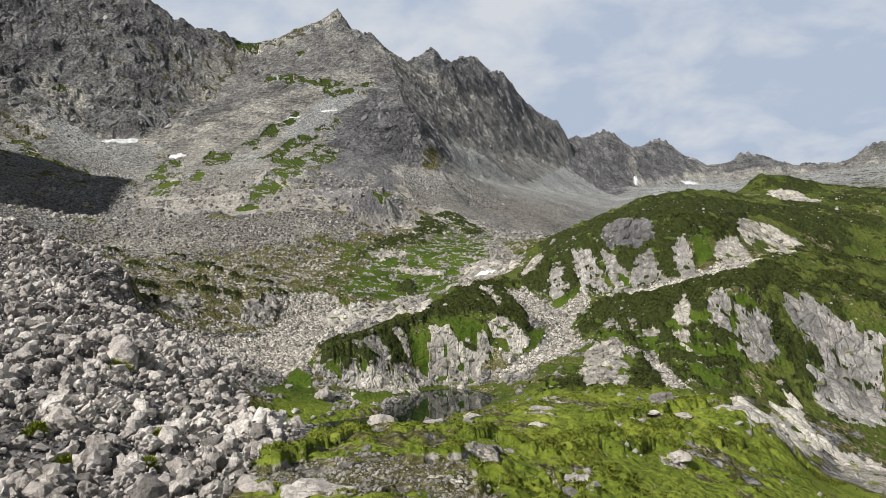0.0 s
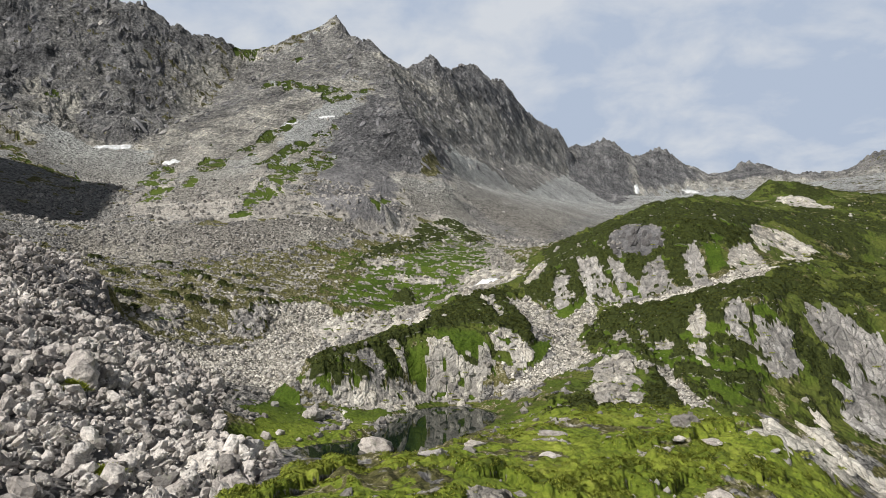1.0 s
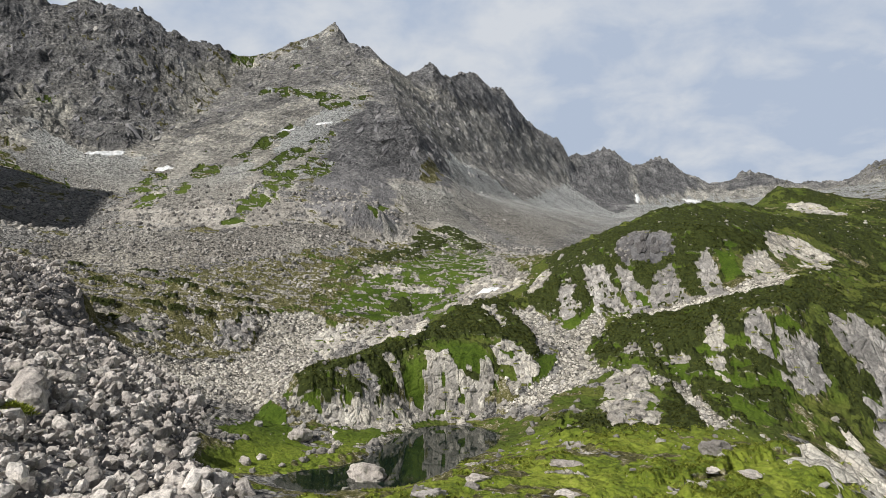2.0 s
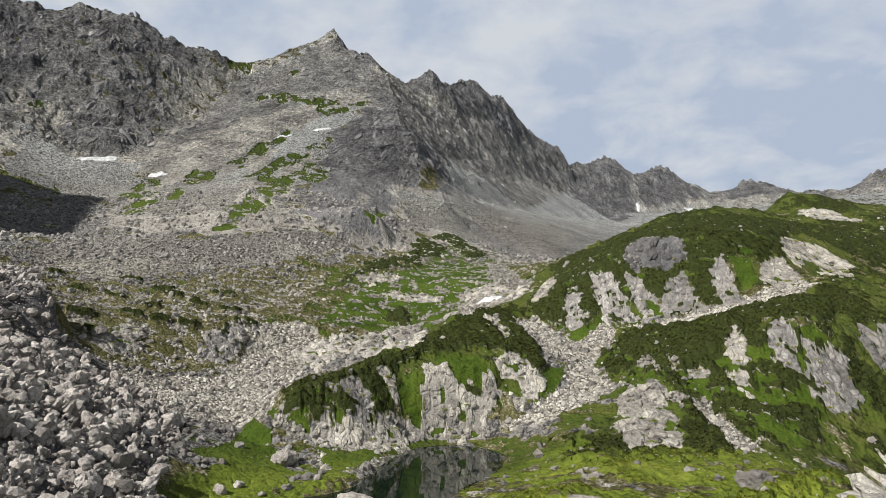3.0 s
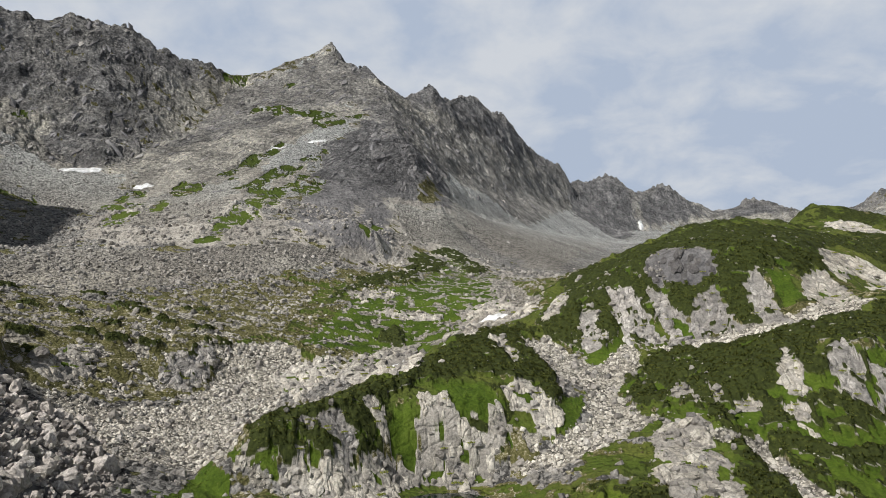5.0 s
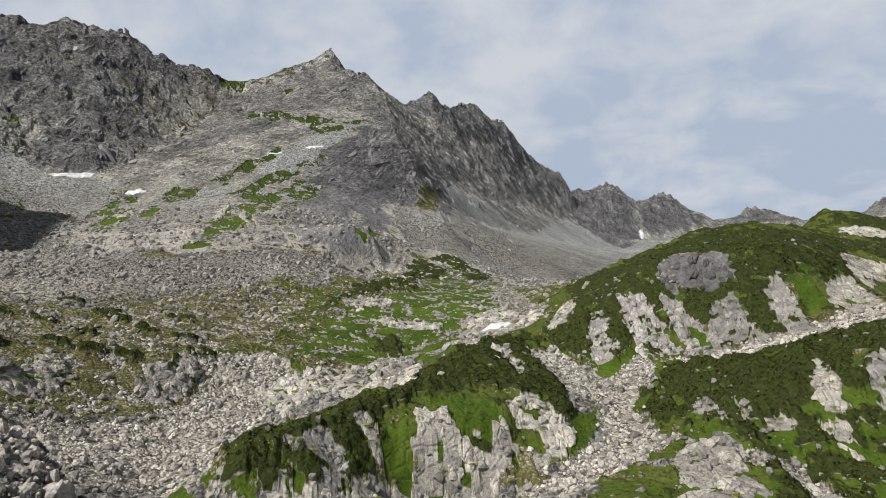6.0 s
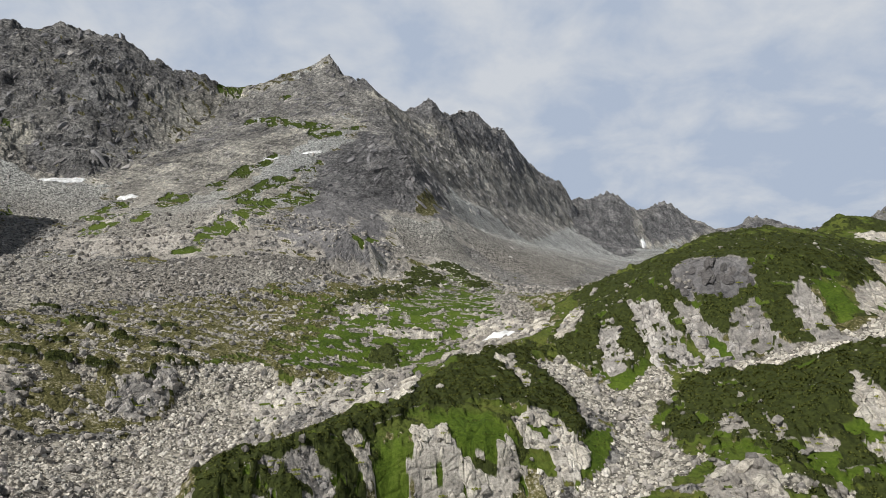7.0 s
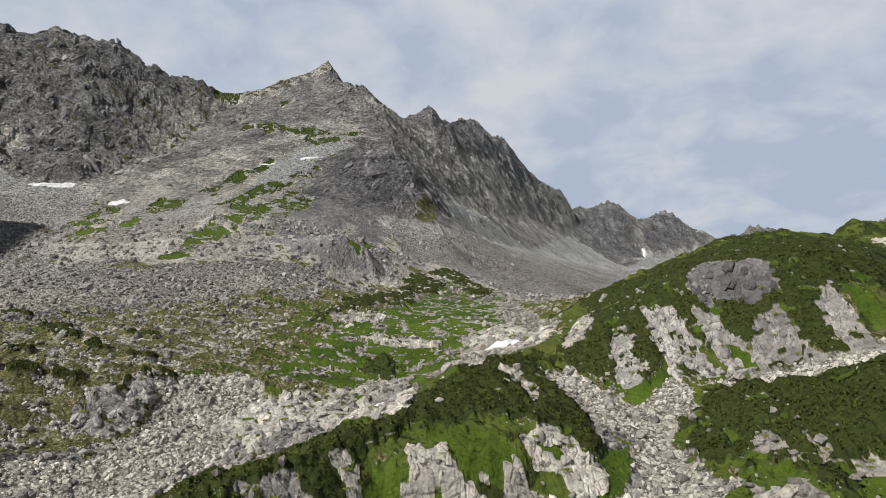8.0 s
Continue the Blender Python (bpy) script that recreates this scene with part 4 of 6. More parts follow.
area("cliff", "shoulder", [(23.8, 68.4), (27.0, 71.0), (26.4, 67.9), (23.1, 65.1)])
area("dark", "peak", [(253.5, 1241.0), (324.1, 1382.5), (367.1, 1401.3), (412.4, 1394.3), (401.6, 1290.1), (298.1, 998.9), (246.0, 994.9), (221.2, 1074.1)])
area("dark", "peak", [(434.4, 1386.4), (518.1, 1487.1), (566.1, 1474.5), (605.0, 1430.5), (515.4, 1367.9), (428.5, 1295.3), (418.4, 1315.4)])
area("dark", "peak", [(642.1, 1413.9), (689.1, 1469.8), (753.3, 1488.3), (774.7, 1444.3)])
area("rubble", "peak", [(205.1, 1007.6), (242.3, 981.0), (266.6, 919.1), (212.6, 764.3), (216.1, 911.2)])
area("dark", "peak", [(-32.7, 777.6), (-19.4, 802.9), (2.4, 834.7), (41.1, 940.7), (67.5, 953.8), (115.4, 1074.1), (163.0, 1137.2), (98.1, 923.5), (54.6, 888.1), (13.1, 794.7)])
area("turf", "peak", [(-122.3, 408.2), (-115.6, 441.9), (-100.3, 454.8), (-101.4, 431.1), (-109.4, 399.7)])
area("turf", "peak", [(-95.9, 339.6), (-95.7, 376.1), (-86.9, 377.8), (-82.8, 332.8)])
area("turf", "peak", [(-88.7, 409.7), (-80.8, 436.0), (-74.0, 429.7), (-77.6, 391.4)])
area("turf", "peak", [(-37.1, 331.0), (-36.5, 372.3), (-30.2, 370.5), (-33.0, 330.9)])
area("turf", "peak", [(-156.8, 375.3), (-158.7, 399.5), (-144.8, 375.8), (-144.0, 358.0)])
area("rubble", "peak", [(-286.5, 433.7), (-246.7, 425.7), (-213.5, 437.5), (-185.5, 419.7), (-180.6, 363.5), (-231.6, 389.6), (-243.5, 379.0)])
area("turf", "peak", [(-164.7, 334.2), (-173.3, 366.4), (-194.5, 426.4), (-178.9, 415.0), (-160.4, 364.4), (-148.8, 326.9)])
area("rubble", "shore", [(-46.3, 161.1), (-30.8, 146.2), (-22.7, 144.0), (-19.0, 132.1), (-10.7, 134.3), (-5.6, 151.7), (-6.3, 154.4), (-10.3, 142.3), (-15.1, 134.8), (-20.3, 143.8), (-26.0, 146.0), (-33.7, 148.1)])
area("turf", "shore", [(-36.1, 132.9), (-37.6, 149.4), (-30.5, 145.1), (-27.1, 140.5), (-21.5, 123.7), (-28.0, 119.3), (-32.0, 118.5)])
area("turf", "shore", [(-21.6, 141.2), (-11.9, 146.8), (-11.7, 135.6), (-16.3, 132.3)])


# ---- cover and relief of the ground ----
TALUS = [(-15, 42), (-17, 61), (-18, 79), (-24, 96), (-35, 108), (-40, 124), (-45, 142), (-60, 160), (-75, 160), (-85, 165), (-104, 190), (-112, 205), (-150, 225), (-150, 60), (-60, 30)]


def inside(x, y, poly):
    hit = np.zeros(x.shape, bool)
    for (ax, ay), (bx, by) in zip(poly, poly[1:] + poly[:1]):
        hit ^= ((ay > y) != (by > y)) & (x < (bx - ax) * (y - ay) / (by - ay + 1e-12) + ax)
    return hit


def patch_weight(x, y, z, half, points, edge):
    """1 within a patch's line, falling to 0 at its ragged rim."""
    out = np.zeros(x.shape)
    p = np.array(points)
    lo, hi = p.min(0) - 2.2 * half, p.max(0) + 2.2 * half
    k = np.nonzero((x > lo[0]) & (x < hi[0]) & (y > lo[1]) & (y < hi[1]))
    if not len(k[0]):
        return k, out[k]
    q = np.stack([x[k], y[k], z[k]], -1)
    d = np.full(len(q), 1e9)
    for a, b in zip(p[:-1], p[1:]):
        s = np.clip((q - a) @ (b - a) / ((b - a) @ (b - a) + 1e-9), 0, 1)
        d = np.minimum(d, np.linalg.norm(q - a - s[:, None] * (b - a), axis=1))
    return k, step(1.10 + 1.7 * edge[k] - d / half, 0.0, 0.28)


def area_weight(x, y, outline, edge):
    """1 inside an outline, falling to 0 at its ragged rim."""
    p = np.array(outline)
    span = math.sqrt(np.ptp(p[:, 0]) * np.ptp(p[:, 1]))
    rag = min(max(0.22 * span, 0.35), 1.3 if np.hypot(*p.mean(0)) < 300 else 9.0)
    lo, hi = p.min(0) - rag, p.max(0) + rag
    k = np.nonzero((x > lo[0]) & (x < hi[0]) & (y > lo[1]) & (y < hi[1]))
    qx, qy = x[k], y[k]
    d = np.full(len(qx), 1e9)
    for (ax, ay), (bx, by) in zip(p, np.roll(p, -1, 0)):
        t = np.clip(((qx - ax) * (bx - ax) + (qy - ay) * (by - ay)) / ((bx - ax) ** 2 + (by - ay) ** 2 + 1e-9), 0, 1)
        d = np.minimum(d, np.hypot(qx - ax - t * (bx - ax), qy - ay - t * (by - ay)))
    d = np.where(inside(qx, qy, [tuple(q) for q in outline]), d, -d)
    return k, step(d + 1.5 * rag * edge[k], -0.14 * rag, 0.14 * rag)


def raise_crest(x, y, z, points, fall, reach, teeth):
    """Lifts the ground to a crest line; returns it with the nearness of the line."""
    near = np.zeros(x.shape)
    for a, b in zip(points[:-1], points[1:]):
        k = np.nonzero((x > min(a[0], b[0]) - reach) & (x < max(a[0], b[0]) + reach) & (y > min(a[1], b[1]) - reach) & (y < max(a[1], b[1]) + reach))
        if len(k[0]):
            dx, dy = b[0] - a[0], b[1] - a[1]
            s = np.clip(((x[k] - a[0]) * dx + (y[k] - a[1]) * dy) / (dx * dx + dy * dy + 1e-9), 0, 1)
            d = np.hypot(x[k] - a[0] - s * dx, y[k] - a[1] - s * dy)
            lx, ly = a[0] + s * dx, a[1] + s * dy
            tooth = teeth * (0.9 * (0.3 - np.abs(layers(lx, ly, 5 * teeth, 3, 191))) + 0.35 * blocks(lx, ly, 2.2 * teeth, 6)) if teeth else 0.0
            z[k] = np.maximum(z[k], a[2] + tooth + s * (b[2] - a[2]) - fall * d * (1 + 2.5 * (d / reach) ** 2))
            near[k] = np.maximum(near[k], np.exp(-(d / (reach * 0.3)) ** 2))
    return near


CRESTS = (("crest_left", 1.3, 70, 4), ("saddle", 0.8, 60, 0), ("peak_left", 1.2, 70, 0), ("peak_right", 1.3, 70, 0), ("crest_right", 1.5, 90, 7),
          ("far_a", 1.7, 120, 10), ("far_b", 1.7, 120, 10), ("far_c", 1.6, 120, 10), ("far_d", 1.2, 120, 8), ("hill_crest", 0.35, 30, 0), ("hump_crest", 0.5, 24, 0), ("tarn_knoll_crest", 0.4, 12, 0),
          ("knoll_crest", 0.35, 14, 0), ("talus_rim", 0.4, 12, 0), ("rib_main", 1.2, 40, 4))


def surface(x, y):
    """Height of the ground and the covers that lie on it."""
    f = base(x, y)
    z, crag, green = f[..., 0].copy(), np.clip(f[..., 1], 0, 1), np.clip(f[..., 2], 0, 1)
    r = np.hypot(x, y)
    qx, qy = x + 0.55 * z, y + 0.95 * z
    edge_m, edge_t = layers(qx, qy, 5, 3, 141), layers(qx, qy, 1.7, 2, 151)
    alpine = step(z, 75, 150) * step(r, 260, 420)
    edge = np.where(r > 300, layers(x, y, 16, 4, 161), edge_m * 0.8 + edge_t * 0.4)
    calm = np.zeros(x.shape)
    for name, fall, reach, teeth in CRESTS:
        calm = np.maximum(calm, raise_crest(x, y, z, LINES[name][2], fall, reach, teeth))
    kinds = {k: np.zeros(x.shape) for k in ("cliff", "grey", "dark", "rubble", "turf", "pine", "heath")}
    clumps = step(layers(qx, qy, 6.5, 3, 221) + 0.3 * edge_t, -0.02, 0.05)
    bare_spots = step(layers(qx, qy, 5.5, 3, 231) + 0.35 * edge_t, 0.10, 0.16)
    gaps = step(layers(qx, qy, 6.0, 3, 251) + 0.3 * edge_t, 0.30, 0.36)
    tussocks = step(layers(qx, qy, 4.5, 3, 241) + 0.4 * edge_t, 0.30, 0.36)
    for kind, _, outline in AREAS:
        k, w = area_weight(x, y, outline, edge)
        for other in kinds:
            kinds[other][k] *= 1 - w
        # pine and turf share the knoll, bare rock breaks the heath and the high meadow, grass sits in the crags
        second, spots = {"mixed": ("turf", 1 - clumps), "heath": ("rubble", bare_spots), "meadow": ("rubble", 0.9 * bare_spots),
                         "cliff": ("turf", tussocks), "pine": ("turf", gaps), "grey": ("pine", 0.8 * tussocks)}.get(kind, ("rubble", 0 * clumps))
        if outline[0][1] > 400:
            spots = 0 * clumps
        first = {"mixed": "pine", "meadow": "turf"}.get(kind, kind)
        kinds[first][k] = np.maximum(kinds[first][k], w * (1 - spots[k]))
        kinds[second][k] = np.maximum(kinds[second][k], w * spots[k])
    for group in PATCHES.values():
        for kind, half, points in group:
            k, w = patch_weight(x, y, z, half * (0.62 if kind == "cliff" and len(points) == 2 and half < 6 else 1.0), points, edge)
            for other in kinds:
                kinds[other][k] *= 1 - w
            kinds[kind][k] = np.maximum(kinds[kind][k], w)
    # grass on the high ledges grows in small tatters
    kinds["turf"] *= 1 - step(r, 280, 320) * (1 - 0.95 * step(layers(x + 0.5 * y, 0.6 * y + 0.5 * z, 9, 6, 181, 0.75), -0.22, -0.12))
    set_ = np.clip(sum(kinds.values()), 0, 1)
    stone = kinds["cliff"] + kinds["grey"] + kinds["dark"]
    bear = np.arctan2(x, y) * 600
    # crags of the high faces run down each face's own fall line
    warp = 14 * layers(x, y, 60, 3, 171)
    flank = step((x + 16) * 0.88 - (y - 806) * 0.475, -50, 10) * step(r, 500, 600)
    wall = step(-np.degrees(np.arctan2(x, y)), 17.5, 23) * (1 - flank)
    relief = np.zeros(x.shape)
    for share, along, down, swell, rugged in ((1 - flank - wall, bear + 0.35 * r, r + 0.9 * z, 5.0, 6.0), (flank, 0.475 * x + 0.88 * y, 0.88 * x - 0.475 * y - 1.1 * z, 5.0, 3.2), (wall, 0.83 * x + 0.56 * y, 0.56 * x - 0.83 * y - 1.0 * z, 6.0, 5.5)):
        k = np.nonzero((share > 0.001) & (alpine > 0.001))
        u, v = (along + warp)[k], (down + 0.4 * warp)[k]
        high = ridges(u, v * 0.5, 64, 5, 11, 0.6) - 0.8
        high2 = ridges(u - 0.3 * v, v * 0.7, 24, 4, 31, 0.66) - 0.8
        broken = blocks(u, v * 0.8, 26, 1) + 0.65 * blocks(u + 0.2 * v, v * 0.85, 11, 2) + 0.45 * blocks(u, v, 5, 3)
        relief[k] += share[k] * (swell * high + 0.5 * swell * high2 + rugged * broken)
    low = ridges(x, y, 14, 4, 51) - 0.7
    chips = blocks(x + 0.3 * warp, y, 3.4, 4) + 0.5 * blocks(x, y, 1.5, 5)
    rough = np.clip(crag, 0.12, 1) * alpine * relief * (0.55 + 0.45 * step(r, 400, 900) + 0.5 * step(r, 1200, 1350)) * (1 - 0.5 * calm) * (1 - 0.8 * kinds["rubble"])
    rough = rough + (1 - alpine) * np.clip(np.maximum(crag * 1.1 - 0.2, stone * 0.5), 0, 1) * (1 - 0.8 * (kinds["rubble"] + kinds["turf"] + kinds["pine"])) * (1.0 * low + 0.9 * chips)
    lumps = layers(x, y, 10, 4, 71)
    heaps = np.abs(layers(x, y, 3.2, 3, 81))
    rough = rough + (1 - alpine) * (0.5 * lumps + 0.5 * heaps * (1 - set_ * 0.5))
    rough = rough + (1 - alpine) * step(green, 0.6, 0.85) * (1 - stone) * (1 - kinds["rubble"]) * 0.6 * heaps
    rough = rough + (1 - alpine) * (0.55 * kinds["pine"] + 0.3 * stone - 0.25 * kinds["rubble"])
    bushy = np.maximum(kinds["pine"], step(green + 0.7 * layers(x, y, 20, 4, 131), 0.80, 0.92) * (1 - set_)) * (1 - alpine) * step(r, 420, 380)
    k = np.nonzero(bushy > 0.01)
    rough[k] += bushy[k] * np.where(r[k] < 128, 0.75 * domes(x[k], y[k], 2.0, 7) + 0.45 * domes(x[k], y[k], 4.5, 10), 1.0 * domes(x[k], y[k], 2.7, 8) + 0.5 * domes(x[k], y[k], 6.0, 9))
    # the gaps between the heaped boulders go deep
    rough = rough - 1.2 * inside(x, y, TALUS)
    keep = step(z, 0.15, 1.5)
    return z + rough * keep, crag, green, alpine, low, kinds, set_


def r_of(x, y):
    return np.hypot(x, y)


def covers(x, y, z, slope, crag, green, alpine, low, kinds, set_):
    qx, qy = x + 0.55 * z, y + 0.95 * z
    wide, mid_, tiny = layers(x, y, 60, 5, 91), layers(qx, qy, 14, 5, 101), layers(qx, qy, 3.5, 3, 111)
    free = 1 - set_
    g = green + 0.55 * mid_ + 0.3 * wide + 0.35 * tiny - np.clip(slope - 1.2, 0, 2) * 0.25 - 0.25 * np.clip(low, 0, 1) * crag
    turf = step(g, 0.50, 0.62)
    pine = step(green + 0.7 * layers(x, y, 20, 4, 131) + 0.3 * tiny, 0.84, 0.96) * turf * (1 - alpine)
    scree = 1 - step(crag + 0.30 * mid_ + 0.12 * np.clip(slope - 0.9, -0.5, 2), 0.32, 0.5)
    heath = step(green + 0.5 * mid_ + 0.35 * tiny, 0.30, 0.46) * 0.85
    pale = np.clip(0.95 - alpine * (0.76 * step(crag + 0.2 * mid_, 0.5, 0.85)) + 0.3 * wide, 0, 1)
    # thin streaks of grass that run down the scree fan
    fan = step((x + 16) * 0.88 - (y - 806) * 0.475, -50, 20) * step(z, 260, 200) * step(x, -40, 10) * alpine
    streak = step(grain((0.475 * x + 0.88 * y) / 11, (0.88 * x - 0.475 * y) / 120, 7) + 0.3 * mid_, 0.12, 0.3) * fan
    out = {"turf": turf * free + kinds["turf"], "pine": pine * free + kinds["pine"], "scree": scree * free + kinds["rubble"],
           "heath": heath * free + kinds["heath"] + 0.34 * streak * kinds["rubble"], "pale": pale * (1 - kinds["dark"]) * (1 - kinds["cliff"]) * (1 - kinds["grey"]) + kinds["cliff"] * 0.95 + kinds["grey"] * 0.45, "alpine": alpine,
           "lush": (1 - 0.35 * step(r_of(x, y), 260, 340)) * np.maximum(np.maximum(kinds["turf"], 0.5 * step(mid_ + 0.5 * wide, 0.12, 0.28)), step(r_of(x, y), 150, 120) * step(x, -40, -30) * step(x, 75, 60))}
    meadow = step(r_of(x, y), 150, 120) * step(x, -40, -30) * step(x, 75, 60)
    # ground under the talus is coloured dark, painting in shade between the boulders
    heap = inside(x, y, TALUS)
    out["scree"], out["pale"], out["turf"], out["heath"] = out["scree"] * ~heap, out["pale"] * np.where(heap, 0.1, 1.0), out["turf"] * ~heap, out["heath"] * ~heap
    out["scrub"], out["meadow"], out["rubble"] = out["pine"] + 0.0, meadow, kinds["rubble"] * (1 - alpine) * (1 - 0.55 * step(r_of(x, y), 260, 300))
    out["turf"] = np.maximum(out["turf"], out["pine"] * meadow)
    out["pine"] = out["pine"] * (1 - 0.6 * meadow)
    specks = step(tiny + 0.7 * mid_, 0.30, 0.42)
    out["turf"] = out["turf"] * (1 - 0.8 * (1 - 0.75 * meadow) * specks * (1 - kinds["turf"]) * (1 - out["scrub"]))
    return {k: np.clip(v, 0, 1) for k, v in out.items()}


def rings():
    r = [0.4]
    while r[-1] < 2500:
        r.append(r[-1] * (1.12 if r[-1] < 38 else 1.0062 if r[-1] < 130 else 1.0045 if r[-1] < 250 else 1.0039 if r[-1] < 900 else 1.0055 if r[-1] < 1860 else 1.05))
    return np.array(r)


R_ = rings()
FINE = np.radians(np.linspace(-38.5, 38.5, 790))
REST = np.radians(np.linspace(38.5, 321.5, 72)[1:-1])
B_ = np.concatenate([FINE, REST])


def grid_faces(nr, nb):
    i, j = np.meshgrid(np.arange(nr - 1), np.arange(nb), indexing="ij")
    k = (j + 1) % nb
    return np.stack([i * nb + j, (i + 1) * nb + j, (i + 1) * nb + k, i * nb + k], -1).reshape(-1, 4)


def mesh_of(name, verts, faces, material, smooth=True):
    me = bpy.data.meshes.new(name)
    n = faces.shape[1]
    me.vertices.add(len(verts)), me.loops.add(faces.size), me.polygons.add(len(faces))
    me.vertices.foreach_set("co", np.asarray(verts, np.float32).ravel())
    me.loops.foreach_set("vertex_index", faces.astype(np.int32).ravel())
    me.polygons.foreach_set("loop_start", np.arange(0, faces.size, n, dtype=np.int32))
    me.polygons.foreach_set("use_smooth", np.full(len(faces), smooth))
    me.update(calc_edges=True)
    me.materials.append(material)
    return me


rr, bb = np.meshgrid(R_, B_, indexing="ij")
GX, GY = rr * np.sin(bb), rr * np.cos(bb)
GZ, CRAG, GREEN, ALPINE, LOW, KINDS, SET = surface(GX, GY)
gr = np.gradient(GZ, axis=0) / np.gradient(rr, axis=0)
gb = np.gradient(GZ, axis=1) / (np.gradient(B_)[None, :] * rr)
SLOPE = np.minimum(np.hypot(gr, gb), 4)
COVER = covers(GX, GY, GZ, SLOPE, CRAG, GREEN, ALPINE, LOW, KINDS, SET)
gverts = np.stack([GX, GY, GZ], -1).reshape(-1, 3)
gfaces = grid_faces(len(R_), len(B_))


def landform_of(x, y):
    """Which landform each place belongs to: that of the nearest feature line."""
    names = sorted(set(LANDFORM.values()))
    pts, ids = [], []
    for name, (_, _, points) in LINES.items():
        s = line_samples(points, lambda p: 0.04 * max(20.0, math.hypot(p[0], p[1])))
        pts.append(s[:, :2]), ids.append(np.full(len(s), names.index(LANDFORM[name]) if name in LANDFORM else -1))
    pts, ids = np.concatenate(pts), np.concatenate(ids)
    out = np.zeros(len(x), int)
    for a in range(0, len(x), 4000):
        d = (x[a:a + 4000, None] - pts[:, 0]) ** 2 + (y[a:a + 4000, None] - pts[:, 1]) ** 2
        out[a:a + 4000] = ids[d.argmin(1)]
    return names, out


ci, cj = np.arange(0, len(R_), 6), np.arange(0, len(B_), 6)
names_, coarse = landform_of(GX[np.ix_(ci, cj)].ravel(), GY[np.ix_(ci, cj)].ravel())
coarse = coarse.reshape(len(ci), len(cj))
fi, fj = np.divmod(np.arange(len(gfaces)), len(B_))
FORM = coarse[np.minimum((fi + 3) // 6, len(ci) - 1), np.minimum((fj + 3) // 6, len(cj) - 1)]
e1, e2 = gverts[gfaces[:, 2]] - gverts[gfaces[:, 0]], gverts[gfaces[:, 3]] - gverts[gfaces[:, 1]]
fn = np.cross(e1, e2)
VN = np.zeros_like(gverts)
for c in range(4):
    for axis in range(3):
        VN[:, axis] += np.bincount(gfaces[:, c], fn[:, axis], len(gverts))
VN /= np.linalg.norm(VN, axis=1)[:, None] + 1e-12
if VN[:, 2].mean() < 0:
    VN, gfaces = -VN, gfaces[:, ::-1]


def land(name, form, label, category, kind=""):
    f = gfaces[FORM == (names_.index(form) if form else -1)]
    used, back = np.unique(f, return_inverse=True)
    me = mesh_of(name, gverts[used], back.reshape(-1, 4), GROUND)
    for key, value in COVER.items():
        me.attributes.new(key, "FLOAT", "POINT").data.foreach_set("value", np.asarray(value, np.float32).ravel()[used])
    # the high faces are broken into facets, the low ground is rounded
    a, b = gverts[f[:, 2]] - gverts[f[:, 0]], gverts[f[:, 3]] - gverts[f[:, 1]]
    flat = np.cross(a, b)
    flat /= np.linalg.norm(flat, axis=1)[:, None] + 1e-12
    facet = (0.75 * step(np.hypot(*gverts[f[:, 0], :2].T), 250, 330))[:, None, None]
    n = VN[f] * (1 - facet) + flat[:, None] * facet
    me.normals_split_custom_set((n / np.linalg.norm(n, axis=-1)[..., None]).reshape(-1, 3).tolist())
    return tagged(new(name, me), label, category, kind=kind)


land("ground", "", "alpine valley ground of rock, scree, heath and turf", "ground", "structure")
land("mountain", "left", "steep dark grey granite mountain wall with jagged crest", "mountain")
land("mountain", "peak", "pointed grey granite mountain peak with grassy ledges and spires", "mountain")
land("scree_slope", "fan", "pale grey scree fan below the rocky ridge", "scree slope")
land("mountain", "far_a", "distant blocky grey rock mountain with steep face", "mountain")
land("mountain", "far_b", "distant grey rock mountain with pointed summit", "mountain")
land("mountain", "far_c", "distant low serrated rock ridge with stub peak", "mountain")
land("mountain", "far_d", "distant rounded grey mountain shoulder", "mountain")
land("hill", "hill", "broad hill of dark dwarf pine and pale crags", "hill")
land("hill", "knoll", "green knoll with grey cliff slabs above the gully", "hill")
land("hill", "tarn_knoll", "small green knoll with white slabs above the tarn", "hill")
land("talus_slope", "talus", "slope of heaped grey granite boulders", "talus slope")


def sample(grid, x, y):
    """A grid's values at places of the plan, within the finely built sector."""
    r, b = np.hypot(x, y), np.arctan2(x, y)
    i = np.clip(np.searchsorted(R_, r) - 1, 0, len(R_) - 2)
    a = np.clip((r - R_[i]) / (R_[i + 1] - R_[i]), 0, 1)
    v = np.clip((b - FINE[0]) / (FINE[1] - FINE[0]), 0, len(FINE) - 1.001)
    j = v.astype(int)
    c = v - j
    return (grid[i, j] * (1 - c) + grid[i, j + 1] * c) * (1 - a) + (grid[i + 1, j] * (1 - c) + grid[i + 1, j + 1] * c) * a


def normal_at(x, y, d=1.0):
    hx = (sample(GZ, x + d, y) - sample(GZ, x - d, y)) / (2 * d)
    hy = (sample(GZ, x, y + d) - sample(GZ, x, y - d)) / (2 * d)
    n = np.stack([-hx, -hy, np.ones_like(hx)], -1)
    return n / np.linalg.norm(n, axis=-1)[..., None]


# ---- tarn ----
lake = np.array([(-36, 100), (-36, 126), (-14, 128), (-13, 144), (-9, 162), (10, 162), (20, 150), (12, 130), (2, 112), (-8, 100)], float)
water_mesh = bpy.data.meshes.new("water")
water_mesh.from_pydata([(x, y, 0.0) for x, y in lake], [], [tuple(range(len(lake)))])
water_mesh.materials.append(WATER)
